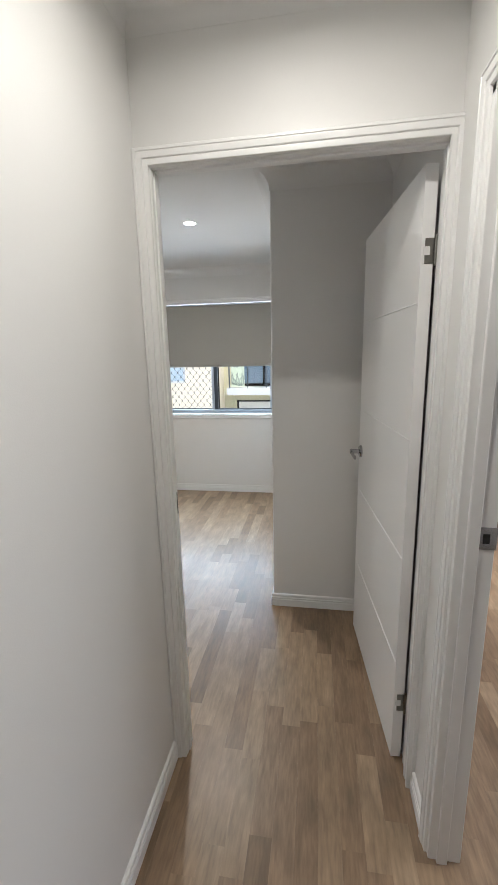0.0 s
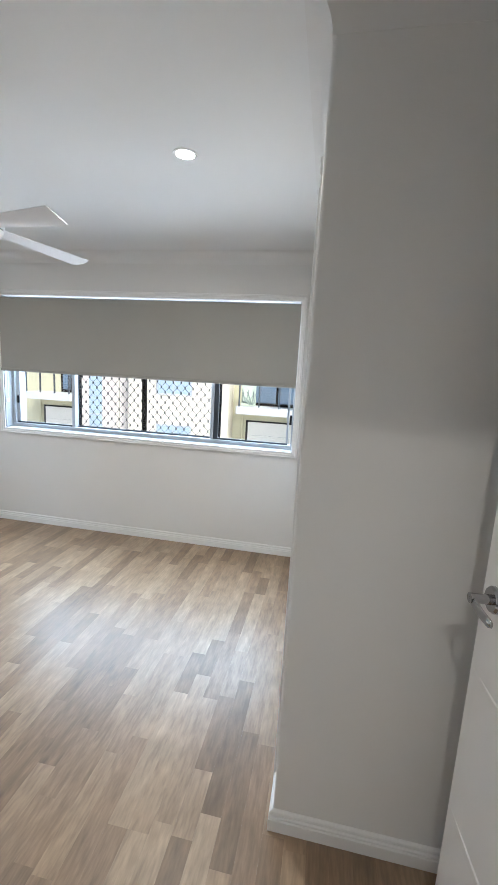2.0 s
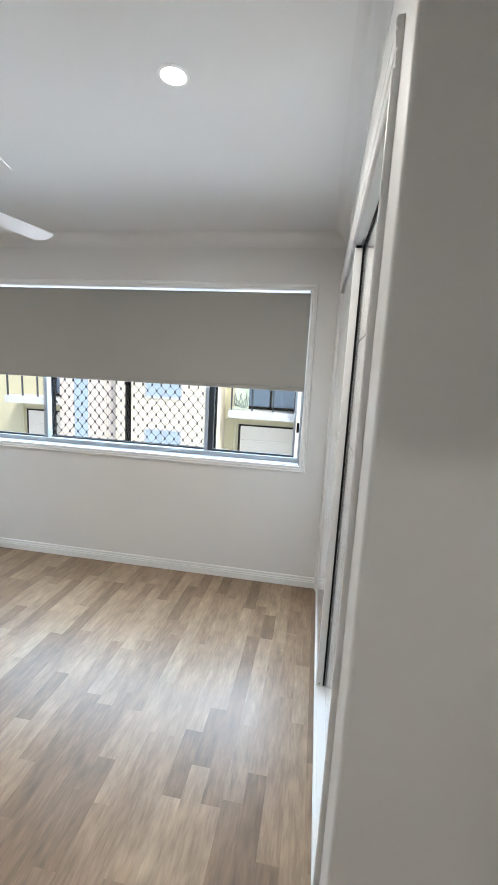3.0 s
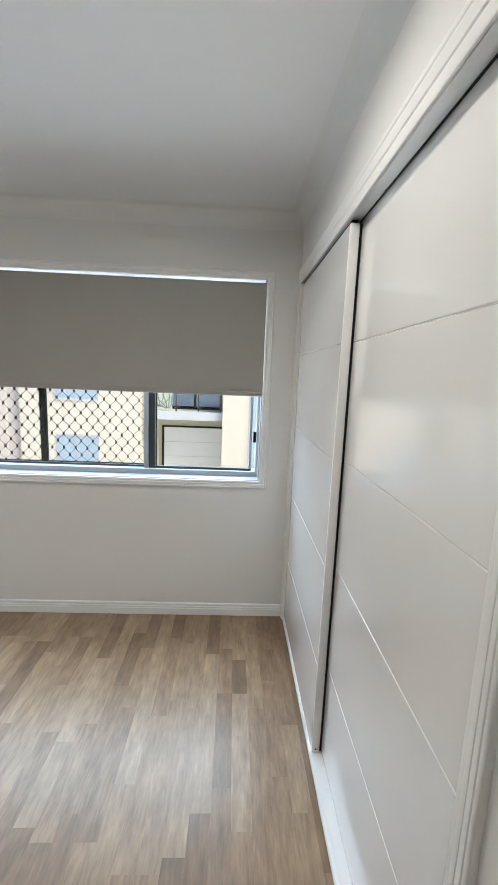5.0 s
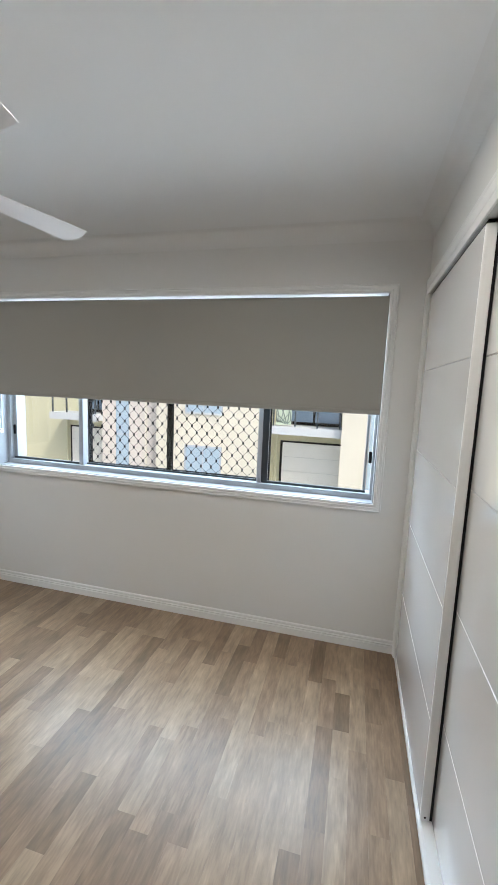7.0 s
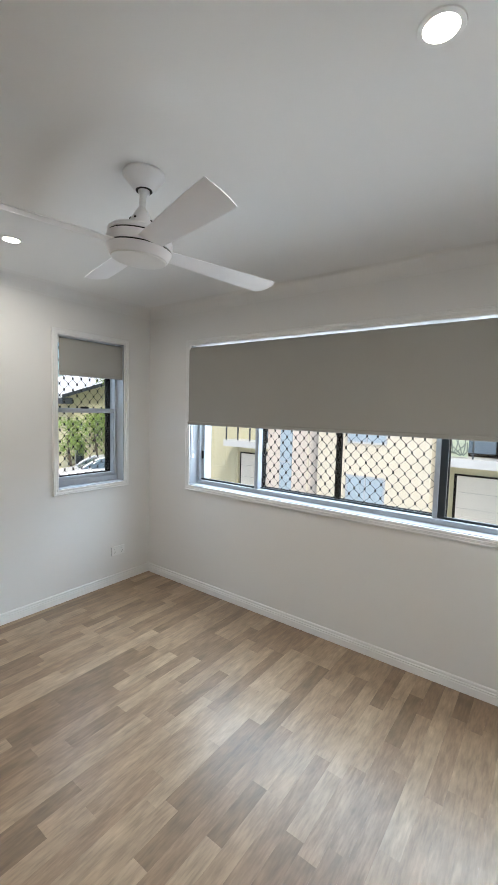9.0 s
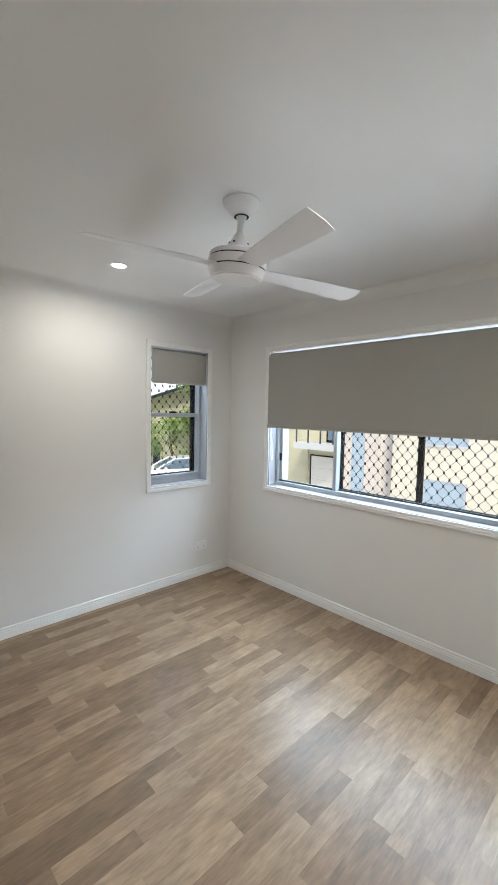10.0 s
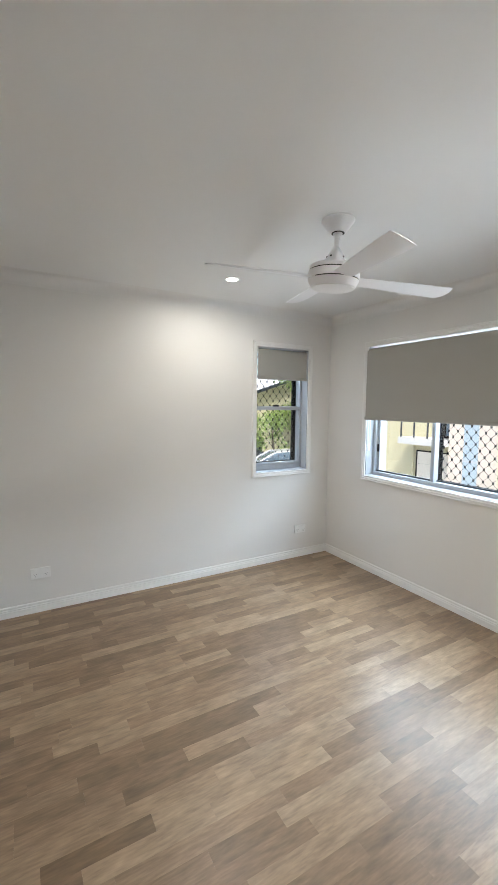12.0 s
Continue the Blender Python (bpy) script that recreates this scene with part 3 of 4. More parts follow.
def grille(name, label, u0, u1, z0, z1, place, bars, du=0.038, dz=0.094, off=0.0, wide=0.026):
    """Diamond security mesh in the x-z plane at y = 0: strands that wave and meet at black clips, in a dark frame."""
    g = thing(name, label, "security grille", kind="")
    g.matrix_basis = place
    fw = 0.026
    for a in ((u0, z0, u1, z0 + fw), (u0, z1 - fw, u1, z1), (u0, z0 + fw, u0 + fw, z1 - fw), (u1 - wide, z0 + fw, u1, z1 - fw)):
        part("frame_bar", boxed(a[0], -0.012, a[1], a[2], 0.012, a[3], 0.002, 1), M_GRILLE, g)
    for b in bars:
        part("centre_bar", boxed(b - 0.020, -0.014, z0 + fw, b + 0.020, 0.014, z1 - fw, 0.002, 1), M_BROWN, g, "dark bronze centre bar")
    for u in (u0 + 0.04, u1 - 0.04):
        for z in (z0 + 0.008, z1 - 0.012):
            part("standoff", boxed(u - 0.008, -0.085, z - 0.006, u + 0.008, -0.010, z + 0.006), M_GRILLE, g)
    n = int((u1 - u0) / du) + 1
    rows = int((z1 - z0) / (dz / 2)) + 1
    clips = bmesh.new()
    for i in range(0, n):
        bm = bmesh.new()
        prev = None
        base = u0 + off + (i + 0.5) * du
        side = 1 if i % 2 == 0 else -1
        steps = rows * 4
        count = 0
        for k in range(steps + 1):
            z = z0 + k * dz / 8
            if z > z1:
                break
            tri = math.sin(2 * math.pi * k / 8)
            amp = du / 2 * (abs(tri) ** 0.8) * (1 if tri > 0 else -1)
            x = base + side * amp
            x = min(max(x, u0 + 0.013), u1 - 0.013)
            r = 0.0019
            ring = [bm.verts.new((x + r * math.cos(a), r * math.sin(a) + 0.002 * side, z)) for a in (0, 1.571, 3.142, 4.712)]
            if prev is not None:
                for q in range(4):
                    bm.faces.new((prev[q], prev[(q + 1) % 4], ring[(q + 1) % 4], ring[q]))
                count += 1
            prev = ring
            if k % 8 in (2, 6) and side * amp > 0 and u0 + 0.02 < x < u1 - 0.02:
                box(clips, x - 0.0044, -0.006, z - 0.0092, x + 0.0044, 0.006, z + 0.0092)
        if count:
            part("strand", bm, M_GRILLE, g)
        else:
            bm.free()
    cl = part("clips", clips, M_BLACK, g, "small black clips where strands meet")
    cl["kind"] = "stuff"
    return g


grille("security_grille", "black diamond security grille outside the wide window", ML - 0.05, MR + 0.03, WZ0 + 0.004, WZ1, pose(0, 0.262, 0), [1.788])


def roller_blind(name, label, w, top, bottom, place):
    b = thing(name, label, "roller blind")
    b.matrix_basis = place
    part("tube", lathe(bmesh.new(), [(0, 0), (0.019, 0), (0.019, w), (0, w)], 20, pose(0, 0.045, top - 0.024, 0, 90)), M_BLIND, b, "", True)
    bm = bmesh.new()
    cols, rows = 24, 10
    fr = {}
    for s, y in ((0, 0.0235), (1, 0.0245)):
        for i in range(cols + 1):
            for j in range(rows + 1):
                x, z = w * i / cols, bottom + (top - 0.022 - bottom) * j / rows
                wob = 0.0012 * math.sin(i * 0.9) * (1 - j / rows)
                fr[s, i, j] = bm.verts.new((x, y + wob, z))
        for i in range(cols):
            for j in range(rows):
                bm.faces.new((fr[s, i, j], fr[s, i + 1, j], fr[s, i + 1, j + 1], fr[s, i, j + 1]))
    part("fabric", bm, M_BLIND, b, "", True)
    part("bottom_rail", boxed(-0.001, 0.016, bottom - 0.014, w + 0.001, 0.031, bottom + 0.012, 0.004, 3), M_BLIND, b, "fabric-wrapped bottom rail")
    for x in (-0.004, w):
        part("bracket", boxed(x, 0.02, top - 0.05, x + 0.004, 0.07, top, 0.001, 1), M_PLASTIC, b, "white plastic bracket")
    return b


roller_blind("roller_blind", "taupe blockout roller blind, half lowered over the wide window", 2.676, 2.069, 1.431, pose(0.518, -0.036, 0))
cord = thing("blind_chain", "thin white bead chain beside the blind", "blind chain")
part("chain", boxed(WX0 + 0.004, 0.02, 1.16, WX0 + 0.007, 0.023, 2.04), M_PLASTIC, cord)
part("chain", boxed(WX0 + 0.009, 0.034, 1.16, WX0 + 0.012, 0.037, 2.04), M_PLASTIC, cord)
part("tensioner", boxed(WX0 + 0.001, 0.015, 1.13, WX0 + 0.013, 0.042, 1.165, 0.003, 2), M_PLASTIC, cord)

# ---- small window ----
casing("architrave_small_window", [(0, VY0, VZ0), (0, VY0, VZ1), (0, VY1, VZ1), (0, VY1, VZ0)], (1, 0, 0), "white painted window architrave", 0.044, 1, 1, True)
win2 = thing("window_2", "pale aluminium double-hung window, partly shaded", "window", kind="structure")
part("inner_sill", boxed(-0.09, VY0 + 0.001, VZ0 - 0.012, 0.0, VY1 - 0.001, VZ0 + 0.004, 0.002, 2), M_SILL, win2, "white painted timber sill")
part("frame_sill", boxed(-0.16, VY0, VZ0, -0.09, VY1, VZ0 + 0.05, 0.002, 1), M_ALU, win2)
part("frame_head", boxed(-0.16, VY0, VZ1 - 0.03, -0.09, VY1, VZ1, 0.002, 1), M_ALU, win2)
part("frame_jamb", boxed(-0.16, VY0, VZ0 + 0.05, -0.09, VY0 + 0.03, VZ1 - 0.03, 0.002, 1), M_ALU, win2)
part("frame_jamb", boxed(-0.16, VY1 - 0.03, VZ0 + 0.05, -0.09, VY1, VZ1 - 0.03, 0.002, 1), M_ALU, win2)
# Added darkened linings dim this window's reveals too.
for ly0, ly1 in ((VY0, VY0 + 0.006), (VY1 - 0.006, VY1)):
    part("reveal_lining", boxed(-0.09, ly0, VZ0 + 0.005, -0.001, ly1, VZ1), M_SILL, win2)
MZ = 1.512
low = part("lower_sash", boxed(-0.118, VY0 + 0.03, MZ - 0.017, -0.095, VY1 - 0.03, MZ + 0.017, 0.002, 1), M_ALU, win2)
part("bottom_rail", boxed(-0.118, VY0 + 0.03, VZ0 + 0.05, -0.095, VY1 - 0.03, VZ0 + 0.078, 0.002, 1), M_ALU, low)
part("pane", boxed(-0.110, VY0 + 0.03, VZ0 + 0.06, -0.106, VY1 - 0.03, MZ), M_GLASS, low).visible_shadow = False
part("latch", boxed(-0.110, -0.63, MZ + 0.017, -0.092, -0.56, MZ + 0.034, 0.005, 2), M_BLACK, low, "black sash latch")
up = part("upper_sash", boxed(-0.145, VY0 + 0.03, MZ - 0.01, -0.125, VY1 - 0.03, MZ + 0.02, 0.002, 1), M_ALU, win2)
part("pane", boxed(-0.138, VY0 + 0.03, MZ, -0.134, VY1 - 0.03, VZ1 - 0.03), M_GLASS, up).visible_shadow = False
grille("security_grille", "black diamond security grille outside the small window", 0, VY1 - VY0 - 0.010, VZ0 + 0.05, VZ1, Matrix.Translation((-0.19, VY0 + 0.005, 0)) @ pose(0, 0, 0, 0, 0, 90), [], wide=0.052)
roller_blind("roller_blind", "taupe blockout roller blind, one quarter lowered over the small window", VY1 - VY0 - 0.030, 2.076, 1.798, Matrix.Translation((0.004, VY0 + 0.026, 0)) @ pose(0, 0, 0, 0, 0, 90))

# ---- ceiling fan ----
fan = thing("ceiling_fan", "white four-blade ceiling fan on a short rod, at rest", "ceiling fan", (1.767, -1.502, 0))
FS, FT = 1.037, 2.4023
fan.matrix_basis = Matrix.Translation((1.718, -1.458, -0.0572)) @ Matrix.Scale(FS, 4)
part("canopy", lathe(bmesh.new(), [(0, FT), (0.075, FT), (0.076, FT - 0.007), (0.040, FT - 0.054), (0.034, FT - 0.058), (0, FT - 0.058)], 40, pose(-0.008, 0.010, 0)), M_FAN, fan, "", True)
HANG = Matrix.Translation((0, 0, 2.33)) @ Matrix.Rotation(radians(4.4), 4, Vector((math.sin(radians(198)), -math.cos(radians(198)), 0))) @ Matrix.Translation((0, 0, -2.33))


def hung(ob):
    ob.matrix_basis = HANG @ ob.matrix_basis
    return ob


hung(part("rod", lathe(bmesh.new(), [(0, FT - 0.072), (0.0125, FT - 0.072), (0.0125, 2.26), (0, 2.26)], 20), M_FAN, fan, "", True))
part("ball_joint", lathe(bmesh.new(), [(0, FT - 0.056), (0.022, FT - 0.057), (0.020, FT - 0.069), (0.013, FT - 0.077), (0, FT - 0.077)], 24, pose(-0.006, 0.008, 0)), M_FAN, fan, "", True)
# Solid dark ring paints the shade below the canopy.
part("joint_gap", lathe(bmesh.new(), [(0.022, FT - 0.0585), (0.030, FT - 0.0585), (0.030, FT - 0.0605), (0.022, FT - 0.0605)], 24, pose(-0.007, 0.009, 0)), M_SLOT, fan, "dark ring for the shaded gap under the canopy", True)
hung(part("neck_cover", lathe(bmesh.new(), [(0, 2.276), (0.014, 2.276), (0.018, 2.272), (0.046, 2.222), (0.054, 2.206), (0.062, 2.196), (0, 2.192)], 36), M_FAN, fan, "", True))
for a in (20, 200, 250, 290):
    hung(part("screw", lathe(bmesh.new(), [(0, 0), (0.005, 0), (0.004, 0.004), (0, 0.004)], 10, pose(0.040 * math.cos(radians(a)), 0.040 * math.sin(radians(a)), 2.230, 0, 60, a)), M_SLOT, fan))
housing = hung(part("motor_housing", lathe(bmesh.new(), [(0, 2.199), (0.075, 2.198), (0.108, 2.193), (0.116, 2.186), (0.117, 2.173), (0.112, 2.172), (0.112, 2.168), (0.118, 2.167), (0.120, 2.150), (0.120, 2.1335), (0.114, 2.1325), (0.114, 2.1285), (0.119, 2.1275), (0.107, 2.101), (0.1045, 2.0965), (0.101, 2.0955)], 56), M_FAN, fan, "", True))
hung(part("light_cover", lathe(bmesh.new(), [(0.102, 2.0970), (0.0985, 2.0925), (0.0985, 2.0915), (0.096, 2.0905), (0, 2.0900)], 56), M_PLASTIC, fan, "flat white round cap", True))
# Dark rings set in the housing grooves stand for their shade.
for z, r in ((2.170, 0.1138), (2.1305, 0.1160)):
    hung(part("motor_gap", lathe(bmesh.new(), [(r - 0.004, z + 0.0025), (r, z + 0.0025), (r, z - 0.0025), (r - 0.004, z - 0.0025)], 56), M_SLOT, fan, "dark ring for the shaded gap round the motor", True))
bm = bmesh.new()
NL, NW = 14, 8
grid = {}
PITCH = radians(15)
for s in (0, 1):
    for i in range(NL + 1):
        f = i / NL
        for j in range(NW + 1):
            g = j / NW * 2 - 1
            half = 0.046 + 0.011 * min(1, f * 1.3)
            r = 0.09 + f * 0.497 + (0.013 * (1 - g * g) + 0.010 * g) * f
            lift = g * half * math.sin(PITCH * (0.45 + 0.45 * f)) - 0.005 * (1 - g * g)
            grid[s, i, j] = bm.verts.new((r, -g * half, 2.136 + lift + (0.0013 if s else -0.0013)))
for s in (0, 1):
    for i in range(NL):
        for j in range(NW):
            bm.faces.new((grid[s, i, j], grid[s, i + 1, j], grid[s, i + 1, j + 1], grid[s, i, j + 1]))
rim = [(i, 0) for i in range(NL)] + [(NL, j) for j in range(NW)] + [(i, NW) for i in range(NL, 0, -1)] + [(0, j) for j in range(NW, 0, -1)]
for p, q in zip(rim, rim[1:] + rim[:1]):
    bm.faces.new((grid[0, p[0], p[1]], grid[0, q[0], q[1]], grid[1, q[0], q[1]], grid[1, p[0], p[1]]))
blade = part("blade", bm, M_FAN, fan, "", True)
BLADE0 = 72
blade.matrix_basis = HANG @ pose(0, 0, 0, 0, 0, BLADE0)
for k in (1, 2, 3):
    b2 = new("blade", blade.data)
    b2.parent = fan
    b2.matrix_basis = HANG @ pose(0, 0, 0, 0, 0, BLADE0 + 90 * k)

# ---- small fixtures ----
for lx, ly in LAMPS:
    d = thing("downlight", "round white recessed downlight, switched on", "downlight", (lx, ly, CEIL), group="downlights")
    part("bezel", lathe(bmesh.new(), [(0.040, -0.004), (0.052, -0.003), (0.054, 0), (0.040, 0)], 40), M_PLASTIC, d, "", True)
    part("diffuser", lathe(bmesh.new(), [(0, -0.0025), (0.040, -0.0025), (0.040, 0), (0, 0)], 40), M_GLOW, d, "glowing diffuser", True)

smoke = thing("smoke_alarm", "round white smoke alarm on the ceiling", "smoke alarm", (3.572, -2.565, CEIL))
part("base", lathe(bmesh.new(), [(0, 0), (0.078, 0), (0.078, -0.012), (0, -0.012)], 40), M_PLASTIC, smoke, "", True)
part("slot_ring", lathe(bmesh.new(), [(0, -0.012), (0.068, -0.012), (0.068, -0.020), (0, -0.020)], 40), M_GREYALU, smoke, "dark vent ring", True)
part("cover", lathe(bmesh.new(), [(0, -0.020), (0.076, -0.020), (0.073, -0.030), (0.053, -0.040), (0, -0.044)], 40), M_PLASTIC, smoke, "", True)
for a in range(6):
    part("vent", boxed(0.058, -0.003, -0.0390, 0.0700, 0.003, -0.0315, m=pose(0, 0, 0, 0, 0, a * 60 + 18)), M_VENT, smoke, "grey vent slot")
part("indicator", boxed(-0.012, -0.026, -0.0455, -0.008, -0.010, -0.042), M_SLOT, smoke)


def outlet(y, z):
    o = thing("power_outlet", "white double power outlet on the wall", "power outlet", (0, y, z), group="power outlets")
    part("plate", boxed(0, -0.066, -0.04, 0.0115, 0.066, 0.04, 0.002, 2), M_PLASTIC, o)
    for s in (-1, 1):
        part("rocker", boxed(0.0105, s * 0.036 - 0.007, 0.014, 0.0150, s * 0.036 + 0.007, 0.028, 0.002, 1), M_PLASTIC, o)
        part("socket", lathe(bmesh.new(), [(0, 0.0110), (0.020, 0.0110), (0.020, 0.0118), (0, 0.0118)], 24, pose(0, s * 0.036, -0.010, 0, 90)), M_PLASTIC, o)
        # Near-black blocks on the plate paint the shaded pin slots.
        for dy, dz, tilt in ((-0.007, 0.003, 30), (0.007, 0.003, -30), (0, -0.010, 0)):
            part("pin_slot", boxed(0.0112, -0.0012, -0.004, 0.0123, 0.0012, 0.004, m=pose(0, s * 0.036 + dy, -0.010 + dz, tilt)), M_SLOT, o)


outlet(-0.347, 0.288)
outlet(-2.715, 0.295)

# ---- outside ----
GZ = -2.10
bm = bmesh.new()
bm.faces.new([bm.verts.new(p) for p in ((-900, -900, GZ), (900, -900, GZ), (900, 900, GZ), (-900, 900, GZ))])
structure("ground", bm, M_ASPHALT, "pale concrete driveway and ground")

YF, YG = 8.6, 9.3
bld = thing("apartment_building", "cream rendered apartment building with balconies and garages", "apartment building")
part("wall", boxed(-11, YG, GZ, 12, YG + 8, 5.6), M_CREAM, bld, "yellow-cream rendered wall")


def far_window(x0, x1, z0, z1, y, split=True):
    w = part("window", boxed(x0, y - 0.03, z0, x1, y + 0.02, z0 + 0.05), M_SLAB, bld)
    for a in ((x0, z1 - 0.05, x1, z1), (x0, z0 + 0.05, x0 + 0.05, z1 - 0.05), (x1 - 0.05, z0 + 0.05, x1, z1 - 0.05)):
        part("frame", boxed(a[0], y - 0.03, a[1], a[2], y + 0.02, a[3]), M_ALU, w)
    xm = (x0 + x1) / 2
    part("pane", boxed(x0 + 0.05, y - 0.012, z0 + 0.05, xm - 0.02, y - 0.004, z1 - 0.05), M_BLUEPANEL, w)
    part("pane", boxed(xm + 0.02, y - 0.012, z0 + 0.05, x1 - 0.05, y - 0.004, z1 - 0.05), M_BLUEPANEL, w)
    part("mullion", boxed(xm - 0.02, y - 0.025, z0 + 0.05, xm + 0.02, y - 0.002, z1 - 0.05), M_ALU, w)


def fern_screen(x0, x1, y):
    """Pale green cut-metal screen with leaf fronds on it."""
    scr = part("privacy_screen", boxed(x0, y, 0.54, x1, y + 0.03, 1.75, 0.004, 1), M_SCREEN, bld, "pale green screen with leaf pattern")
    for cx, cz, lean in ((x0 + 0.09, 0.60, 0.05), (x0 + 0.30, 0.56, -0.10), (x0 + 0.16, 1.15, 0.12)):
        for k in range(5):
            a = radians(35 + 27 * k) - lean
            path = [(cx + r * math.cos(a + 0.6 * r), y - 0.004, cz + r * math.sin(a + 0.6 * r)) for r in (0.03, 0.16, 0.30, 0.42)]
            path = [(min(max(px, x0 + 0.02), x1 - 0.02), py, pz) for px, py, pz in path]
            part("frond", sweep(bmesh.new(), [(-0.012, -0.005), (0.012, -0.005), (0.012, 0.006), (-0.012, 0.006)], path, (0, 1, 0)), M_FROND, scr)


def unit(x0, b, pier, stairs=True, bay=True, door=0.35):
    """One house of the row: ivory bay with windows, pink bay with a stair window, and a balcony over a garage."""
    if bay:
        part("bay", boxed(x0, YF, GZ, x0 + 3.20, YG + 0.1, 5.4), M_IVORY, bld, "ivory rendered bay")
    if stairs:
        stair_bay(x0)
    part_rest(x0, b, pier, bay, door)


def stair_bay(x0):
    part("bay", boxed(x0 - 2.0, YF + 0.25, GZ, x0, YG + 0.1, 5.4), M_PALE, bld, "pale pink rendered bay")
    part("joint", boxed(x0 - 0.50, YF + 0.235, GZ, x0 - 0.44, YF + 0.252, 5.4), M_IVORY, bld)
    st = part("stair_window", boxed(x0 - 1.50, YF + 0.235, GZ + 0.4, x0 - 1.05, YF + 0.255, 4.5), M_BLUEPANEL, bld, "tall blue-grey stair window")
    for z in (-1.6, -0.1, 1.4, 2.9):
        part("transom", boxed(x0 - 1.50, YF + 0.215, z, x0 - 1.05, YF + 0.24, z + 0.05), M_ALU, st)


def part_rest(x0, b, pier, bay, door):
    if bay:
        far_window(x0 + 0.93, x0 + 2.06, -1.05, -0.20, YF)
    if bay:
        far_window(x0 + 0.93, x0 + 2.06, 0.71, 1.80, YF)
    if bay:
        far_window(x0 + 0.93, x0 + 2.06, 3.4, 4.4, YF)
    a = x0 + 3.46
    slab = part("balcony", boxed(a, YF - 0.1, 0.30, b, YG + 0.05, 0.52), M_SLAB, bld, "white balcony slab")
    part("top_rail", boxed(a, YF - 0.06, 1.50, b, YF - 0.02, 1.54), M_GREYALU, slab)
    for k in range(4):
        px = a + 0.08 + k * (b - a - 0.14) / 3
        part("post", boxed(px - 0.02, YF - 0.06, 0.50, px + 0.02, YF - 0.02, 1.5), M_GREYALU, slab)
    sd = part("sliding_door", boxed(a + door, YG - 0.03, 0.53, b - 0.05, YG + 0.02, 2.6), M_BROWN, bld, "dark framed glass sliding door")
    part("glass", boxed(a + door + 0.07, YG - 0.04, 0.62, (a + door + b) / 2 - 0.06, YG - 0.028, 2.5), M_DOORGLASS, sd)
    part("glass", boxed((a + door + b) / 2 + 0.01, YG - 0.04, 0.62, b - 0.12, YG - 0.028, 2.5), M_DOORGLASS, sd)
    gd = part("garage_door", boxed(a + 0.18, YG - 0.05, GZ, b + 0.4, YG + 0.02, 0.05), M_BROWN, bld, "dark frame of the garage door")
    for k in range(5):
        part("panel", boxed(a + 0.25, YG - 0.065, GZ + 0.01 + k * 0.42, b + 0.36, YG - 0.045, GZ + 0.425 + k * 0.42, 0.004, 1), M_GARAGE, gd)
    part("downpipe", lathe(bmesh.new(), [(0.035, GZ), (0.035, 0.30)], 12, pose(a + 0.06, YG - 0.06, 0)), M_CREAM, bld, "", True)
    if pier:
        part("pier", boxed(b, YF - 0.25, GZ, b + 0.60, YG + 0.05, 5.2), M_IVORY, bld, "pale rendered pier")


unit(-2.64, 2.74, True)
fern_screen(0.93, 1.36, YF + 0.12)
unit(-2.64 - 7.12, -4.62, False, False, False, 0.85)
unit(-2.64 + 7.6, 10.2, True)
part("roof", boxed(-11.6, YF - 0.8, 5.4, 13, YG + 9, 5.6), M_ROOF, bld)

hs = thing("neighbour_house", "cream rendered house with a gable end and dark roof edge", "house")
GX = -17.0
bm = bmesh.new()
lo = [bm.verts.new((x, y, z)) for x in (GX, GX - 8) for y, z in ((8.75, GZ), (8.75, 2.05), (13.5, 3.56), (18.2, 2.05), (18.2, GZ))]
bm.faces.new(lo[:5])
bm.faces.new(lo[5:])
for k in range(5):
    bm.faces.new((lo[k], lo[(k + 1) % 5], lo[5 + (k + 1) % 5], lo[5 + k]))
part("wall", bm, M_CREAM, hs, "cream rendered wall")
for sgn, y0 in ((1, 8.2), (-1, 18.8)):
    bm = bmesh.new()
    pts = [(y0, 1.96), (13.5, 3.66), (13.5, 3.80), (y0, 2.10)]
    vs = [bm.verts.new((x, y, z)) for x in (GX + 0.5, GX - 8.5) for y, z in pts]
    for q in ((0, 1, 2, 3), (4, 7, 6, 5), (0, 4, 5, 1), (1, 5, 6, 2), (2, 6, 7, 3), (3, 7, 4, 0)):
        bm.faces.new([vs[k] for k in q])
    rf = part("roof", bm, M_ROOF, hs, "pale metal roof slope")
    bm = bmesh.new()
    vs = [bm.verts.new((x, y, z)) for x in (GX + 0.5, GX + 0.55) for y, z in [(p[0], p[1] + (0.012 if k > 1 else -0.02)) for k, p in enumerate(pts)]]
    for q in ((0, 1, 2, 3), (4, 7, 6, 5), (0, 4, 5, 1), (1, 5, 6, 2), (2, 6, 7, 3), (3, 7, 4, 0)):
        bm.faces.new([vs[k] for k in q])
    part("barge_board", bm, M_GREYALU, rf, "dark barge board")
part("eave_box", boxed(GX - 8, 8.2, 1.66, GX + 0.5, 8.78, 1.97, 0.02, 1), M_GREYALU, hs, "grey-blue eave box and gutter")
dw = part("door", boxed(GX - 0.02, 9.18, GZ, GX + 0.05, 9.62, -0.28), M_GREYALU, hs, "dark narrow door")
part("frame", boxed(GX + 0.03, 9.12, GZ, GX + 0.06, 9.18, -0.22), M_SLAB, dw)

